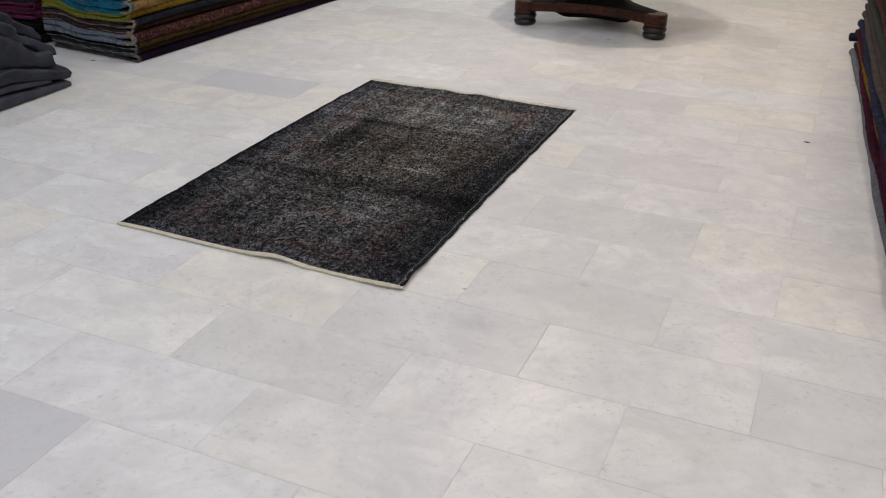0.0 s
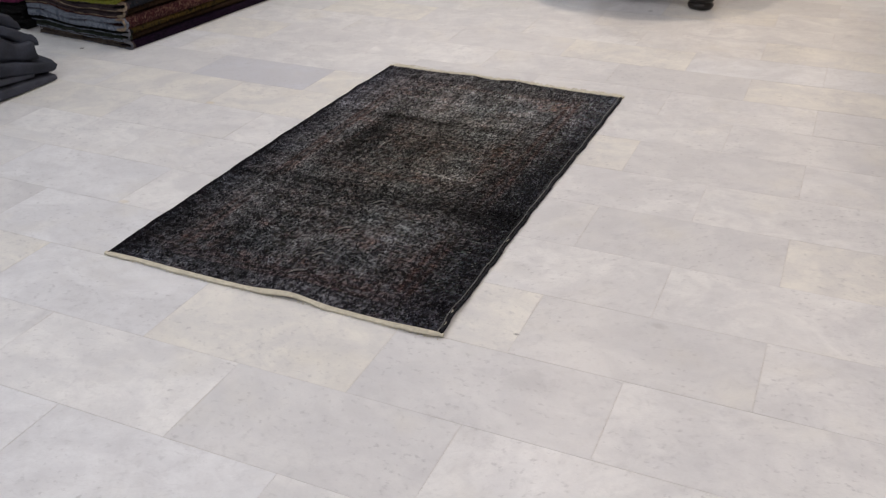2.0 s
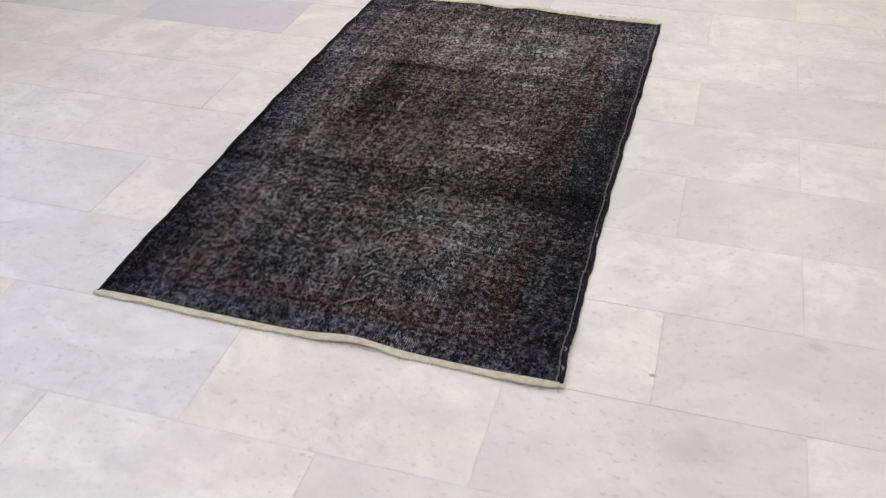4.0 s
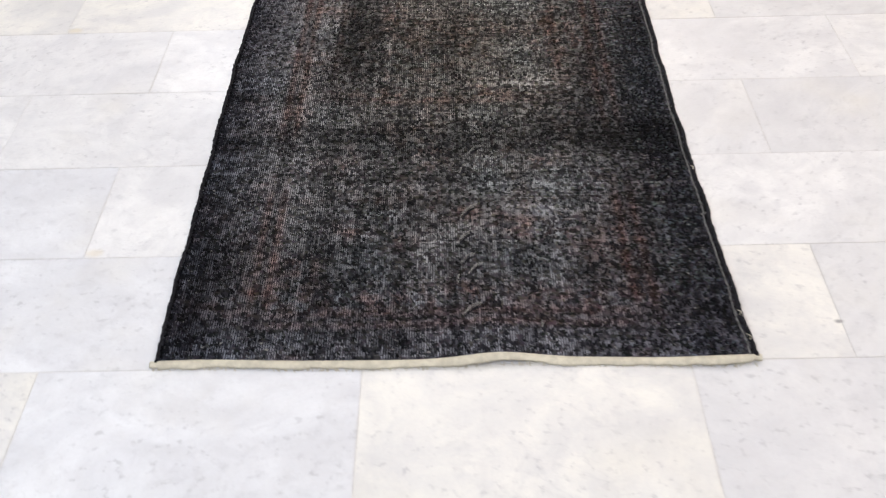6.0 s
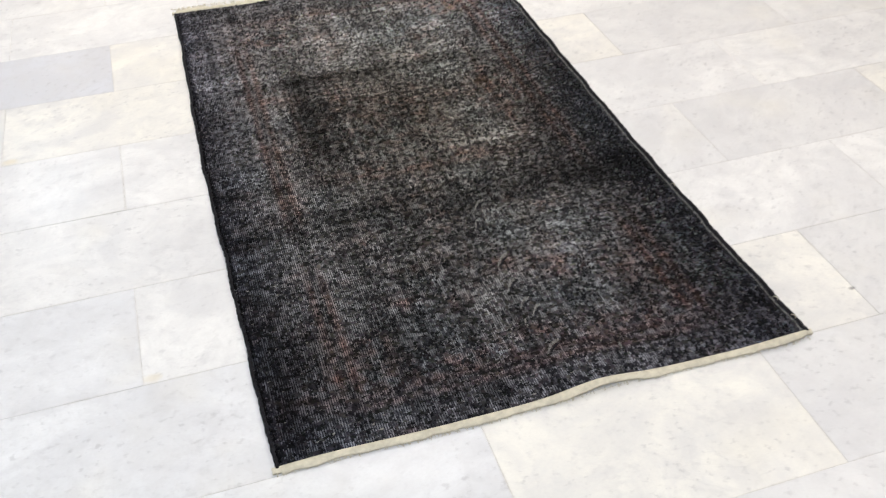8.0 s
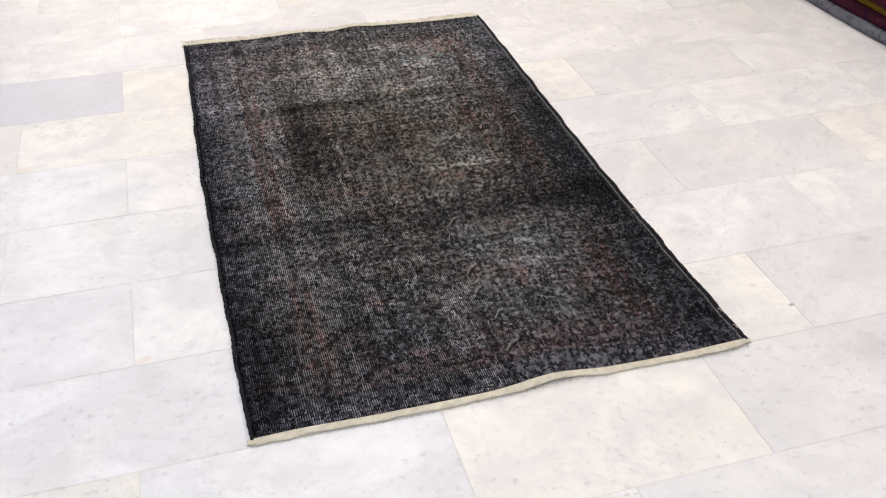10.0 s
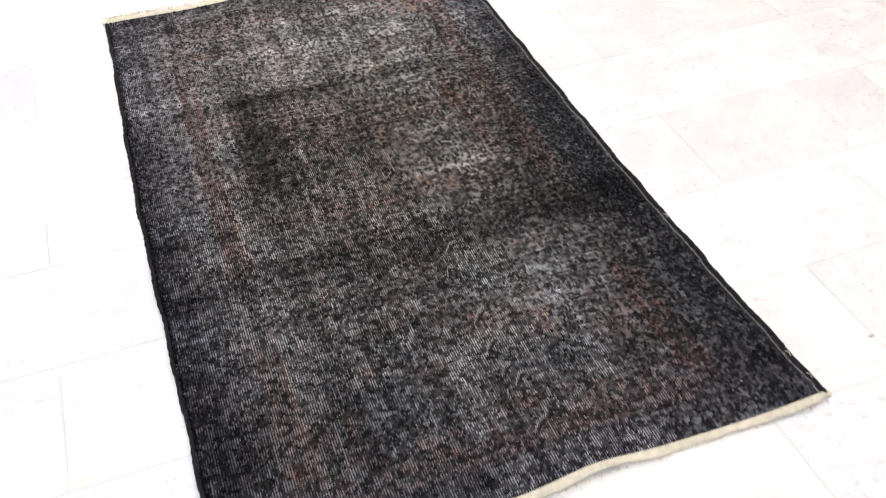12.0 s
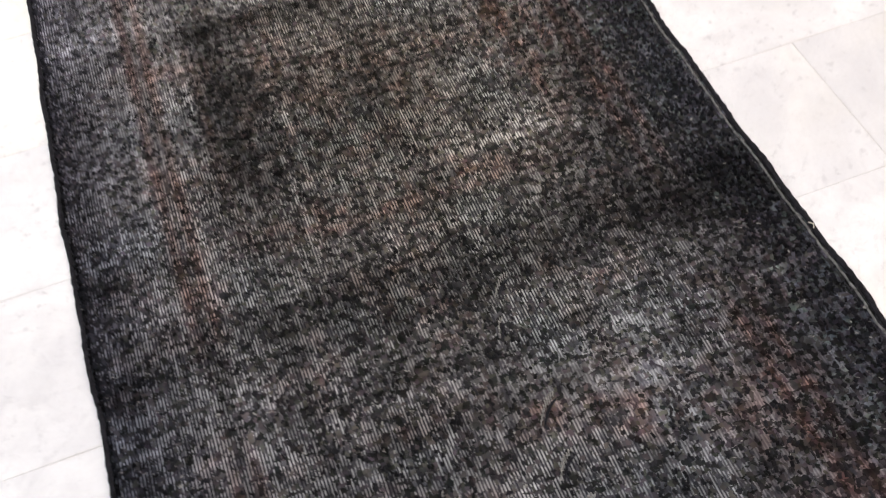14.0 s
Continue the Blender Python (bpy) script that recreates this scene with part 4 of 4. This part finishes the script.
# ---- heap of dark grey cloth ----
def cloth_fold(x_front, depth, y0, y1, profile, seed, material, parent, wrinkle=0.006):
    """One fold of heavy cloth, lying along y; profile(s) gives bottom and top heights for s from 0 to 1."""
    bm = bmesh.new()
    rng = random.Random(seed)
    off = Vector((rng.uniform(0, 50), rng.uniform(0, 50), 0))
    rows = []
    n, k = 44, 40
    for i in range(n + 1):
        s = i / n
        y = y0 + (y1 - y0) * (1 - (1 - s) ** 1.6)
        lo, hi = profile(min(1.0, max(0.0, (y - 0.55) / 0.36)))
        left = (y1 - y) / max(0.02, (hi - lo) / 2)
        end = max(0.0, 1 - (1 - left) ** 4) ** 0.25 if left < 1 else 1.0
        end = max(end, 0.88)
        mid, half = (lo + hi) / 2, (hi - lo) / 2 * end
        row = []
        for j in range(k):
            a = 2 * math.pi * j / k
            c, sn = math.cos(a), math.sin(a)
            e = 0.32
            px = x_front - depth / 2 + depth / 2 * math.copysign(abs(c) ** (e * 0.6), c)
            pz = mid + half * math.copysign(abs(sn) ** e, sn)
            d = wrinkle * noise.noise(Vector((px * 5, y * 7, pz * 14)) + off) + 0.7 * wrinkle * (0.5 - 2 * abs(noise.noise(Vector((px * 6 + pz * 9, y * 9 - px * 5, pz * 22)) + off)))
            row.append((px + d * 1.5, y + d, max(0.0004, pz + d * (0.3 if sn < 0 else 1.2))))
        rows.append(row)
    loft(bm, rows)
    return part("fold", bm, material, parent, smooth=True)


def cloth_heap():
    heap = thing("folded_cloth", pose(-1.945, -0.008, 0), "heap of folded dark grey cloth on the floor", "folded cloth")
    lerp = lambda a, b, s: a + (b - a) * s
    cloth_fold(0.0, 0.75, -0.55, 0.915, lambda s: (0.0, lerp(0.066, 0.034, s)), 1, TARP_EDGE, heap, 0.003)
    cloth_fold(-0.012, 0.70, -0.55, 0.80, lambda s: (lerp(0.066, 0.034, s), lerp(0.112, 0.050, s)), 2, TARP_EDGE, heap, 0.004)
    cloth_fold(-0.004, 0.68, -0.55, 0.925, lambda s: (lerp(0.108, 0.036, s), lerp(0.178, 0.098, s) + 0.008 * math.sin(s * 7)), 3, TARP, heap, 0.008)
    cloth_fold(-0.02, 0.64, -0.55, 0.845, lambda s: (lerp(0.170, 0.090, s), lerp(0.370, 0.168, s ** 0.8) + 0.006 * math.sin(s * 9)), 4, TARP, heap, 0.010)
    cloth_fold(-0.03, 0.58, -0.55, 0.875, lambda s: (lerp(0.350, 0.145, s ** 0.85), lerp(0.430, 0.198, s ** 0.85)), 5, TARP, heap, 0.010)
    cloth_fold(-0.07, 0.50, -0.55, 0.815, lambda s: (lerp(0.420, 0.185, s ** 0.9), lerp(0.490, 0.245, s ** 0.9)), 6, TARP, heap, 0.010)


cloth_heap()


# ---- pedestal table ----
def table():
    cx, cy = 0.135, 3.545
    t = thing("pedestal_table", pose(cx, cy, 0), "round dark wooden pedestal table on a concave three-footed base", "table")
    reach, block = 0.497, 0.072
    corners = [math.radians(a) for a in (-150, -30, 90)]
    for a in corners:
        bm = bmesh.new()
        lathe(bm, [(0.050, 0.0), (0.064, 0.004), (0.071, 0.014), (0.074, 0.024), (0.070, 0.034), (0.060, 0.040), (0.070, 0.046), (0.076, 0.058), (0.073, 0.070), (0.062, 0.080)], 36)
        foot = part("foot", bm, EBONY, t, "turned dark bun foot", smooth=True)
        foot.location = (reach * math.cos(a), reach * math.sin(a), 0)
        bm = bmesh.new()
        lathe(bm, [(block - 0.004, 0.080), (block, 0.084), (block, 0.150), (block - 0.004, 0.156), (block - 0.015, 0.158)], 36)
        cap = part("corner_block", bm, MAHOGANY, t, "rounded red brown corner block", smooth=False)
        cap.location = (reach * math.cos(a), reach * math.sin(a), 0)
    # concave three-sided plinth between the blocks
    outline = []
    for a0 in corners:
        ctr = Vector((reach * math.cos(a0), reach * math.sin(a0)))
        for k in range(9):
            a = a0 - math.radians(100) + math.radians(200) * k / 8
            outline.append(ctr + (block - 0.006) * Vector((math.cos(a), math.sin(a))))
        a1 = a0 + 2 * math.pi / 3
        nxt = Vector((reach * math.cos(a1), reach * math.sin(a1)))
        p0 = outline[-1]
        p1 = nxt + (block - 0.006) * Vector((math.cos(a1 - math.radians(100)), math.sin(a1 - math.radians(100))))
        inward = -((p0 + p1) / 2).normalized()
        for k in range(1, 16):
            s = k / 16
            outline.append(p0.lerp(p1, s) + inward * 0.095 * math.sin(math.pi * s))
    bm = bmesh.new()
    rows = []
    for z, g in ((0.096, 0.985), (0.099, 1.0), (0.148, 1.0), (0.154, 0.985), (0.155, 0.97)):
        rows.append([(v.x * g, v.y * g, z) for v in outline])
    loft(bm, rows)
    part("plinth", bm, MAHOGANY, t, "red brown concave plinth")
    # added black block that stands in for the shadow beneath the plinth
    bm = bmesh.new()
    loft(bm, [[(v.x * g, v.y * g, z) for v in outline] for z, g in ((0.046, 0.40), (0.050, 0.44), (0.0955, 0.60))])
    part("under_shade", bm, MATT_BLACK, t, "black insert standing in for the shadow under the plinth")
    bm = bmesh.new()
    rows = []
    for z, g in ((0.155, 0.955), (0.157, 0.945), (0.160, 0.70), (0.166, 0.52), (0.178, 0.42), (0.20, 0.36), (0.25, 0.33), (0.34, 0.32), (0.46, 0.32), (0.60, 0.34), (0.68, 0.40)):
        keep = min(1.0, max(0.0, (z - 0.20) / 0.30))
        ring = []
        for v in outline:
            r = v.length * (1 - keep) + 0.42 * keep
            ring.append((v.normalized().x * r * g, v.normalized().y * r * g, z))
        rows.append(ring)
    loft(bm, rows)
    part("column", bm, MATT_BLACK, t, "near-black flared column", smooth=True)
    bm = bmesh.new()
    lathe(bm, [(0.46, 0.68), (0.50, 0.685), (0.50, 0.725)], 64)
    part("apron", bm, MAHOGANY, t, smooth=False)
    bm = bmesh.new()
    lathe(bm, [(0.57, 0.725), (0.585, 0.730), (0.592, 0.742), (0.585, 0.754), (0.57, 0.757)], 72)
    part("tabletop", bm, MAHOGANY, t, "round wooden tabletop")


table()


# ---- small litter on the floor ----
def scrap(x, y, turn, size, label):
    ob = thing("lint_scrap", pose(x, y, 0, 0, 0, turn), label, "lint")
    bm = bmesh.new()
    tube(bm, [(-size, 0, 0.0016), (-size * 0.4, size * 0.25, 0.0030), (size * 0.3, -size * 0.15, 0.0024), (size, size * 0.2, 0.0014)], lambda i: 0.0014 + 0.0006 * (i % 2), 6)
    tube(bm, [(-size * 0.2, -size * 0.3, 0.0014), (size * 0.2, size * 0.1, 0.0034), (size * 0.5, size * 0.35, 0.0014)], 0.0012, 6)
    part("thread", bm, LINT, ob)


scrap(1.594, 1.685, 10, 0.012, "small dark reddish thread scrap on the marble")
scrap(-2.19, 1.33, 50, 0.009, "small dark crumb of lint beside the stack")


# ---- marble tiles ----
GAP = 0.0006
WHITE, PALE, WARM, COOL, GREY, DARK = (0.76, 0.762, 0.765), (0.72, 0.722, 0.73), (0.75, 0.738, 0.70), (0.71, 0.722, 0.75), (0.66, 0.662, 0.672), (0.55, 0.565, 0.615)
# tone of slabs that stand out, by row and middle of the slab
TONES = {(-2, 0.695): GREY, (-2, 0.085): WARM, (-2, -0.525): COOL, (-1, 1.0): GREY, (-1, 0.39): WARM, (-1, 1.61): PALE, (-1, -0.83): COOL, (-1, -1.44): GREY,
         (0, 1.305): WHITE, (0, 0.695): WHITE, (0, 1.915): WARM, (0, -0.525): WHITE, (0, -1.135): COOL, (1, 1.0): GREY, (1, 0.39): PALE, (1, 1.61): WARM, (1, -0.83): WHITE,
         (2, 1.305): WHITE, (2, 0.695): PALE, (2, 1.915): PALE, (2, -0.525): WHITE, (2, -1.135): PALE, (3, 1.0): GREY, (3, 0.39): WARM, (3, 1.61): PALE, (3, -0.83): WARM,
         (3, -1.44): WARM, (4, 0.695): WHITE, (4, 1.305): PALE, (4, -1.135): DARK, (4, -1.745): GREY, (4, -0.525): WARM, (5, 1.61): GREY, (5, 1.0): PALE, (5, -0.83): WHITE,
         (5, -1.44): PALE, (6, 0.695): GREY, (6, -1.135): PALE, (6, 1.305): WARM, (11, 1.0): GREY, (15, 1.0): GREY, (-3, -0.22): WHITE, (-3, 0.39): GREY, (-3, 1.0): PALE,
         (-3, 1.61): PALE, (-2, 1.305): PALE, (-2, 1.915): GREY, (-4, -0.525): COOL, (-4, 0.085): COOL, (-4, 0.695): PALE, (-5, -0.22): DARK, (-5, 0.39): COOL}



def tile_mesh():
    bm = bmesh.new()
    box(bm, (-TL / 2 + GAP / 2, -TW / 2 + GAP / 2, -0.009), (TL / 2 - GAP / 2, TW / 2 - GAP / 2, 0.0))
    top = [e for e in bm.edges if all(v.co.z > -0.001 for v in e.verts)]
    bmesh.ops.bevel(bm, geom=top, offset=0.0005, segments=1, affect="EDGES")
    me = bpy.data.meshes.new("tile")
    bm.to_mesh(me)
    bm.free()
    me.materials.append(MARBLE)
    return me


def tiles():
    me = tile_mesh()
    rng = random.Random(12)
    base = [tuple(v.co) for v in me.vertices]
    faces = [tuple(p.vertices) for p in me.polygons]
    far_v, far_f = [], []
    for row in range(math.floor(Y0 / TW) - 1, math.ceil(Y1 / TW) + 1):
        start = 1.305 if row % 2 == 0 else 1.0
        for i in range(-12, 8):
            x, y = start + i * TL, (row + 0.5) * TW
            if x + TL / 2 < X0 or x - TL / 2 > X1 or y + TW / 2 < Y0 or y - TW / 2 > Y1:
                continue
            lift = rng.uniform(-0.00035, 0.0)
            tilt = (rng.uniform(-0.10, 0.10), rng.uniform(-0.05, 0.05))
            m = pose(x, y, lift, tilt[0], tilt[1], rng.choice((0, 180)))
            pick = rng.random()
            if -2.8 < x < 2.9 and -2.2 < y < 5.3:
                tone = TONES.get((row, round(x, 3)))
                if tone is None:
                    tone = WHITE if pick < 0.35 else PALE if pick < 0.65 else WARM if pick < 0.80 else COOL if pick < 0.92 else GREY
                ob = new("tile", me)
                ob.parent = FLOOR
                ob.matrix_basis = m
                f = rng.uniform(0.97, 1.02)
                ob.color = (tone[0] * f, tone[1] * f, tone[2] * f, 1)
            else:
                k = len(far_v)
                far_v += [tuple(m @ Vector(c)) for c in base]
                far_f += [tuple(k + a for a in f) for f in faces]
    far = bpy.data.meshes.new("tile_spread")
    far.from_pydata(far_v, [], far_f)
    far.materials.append(MARBLE_FAR)
    ob = new("tile_spread", far)
    ob.parent = FLOOR
    ob["kind"] = "stuff"


tiles()
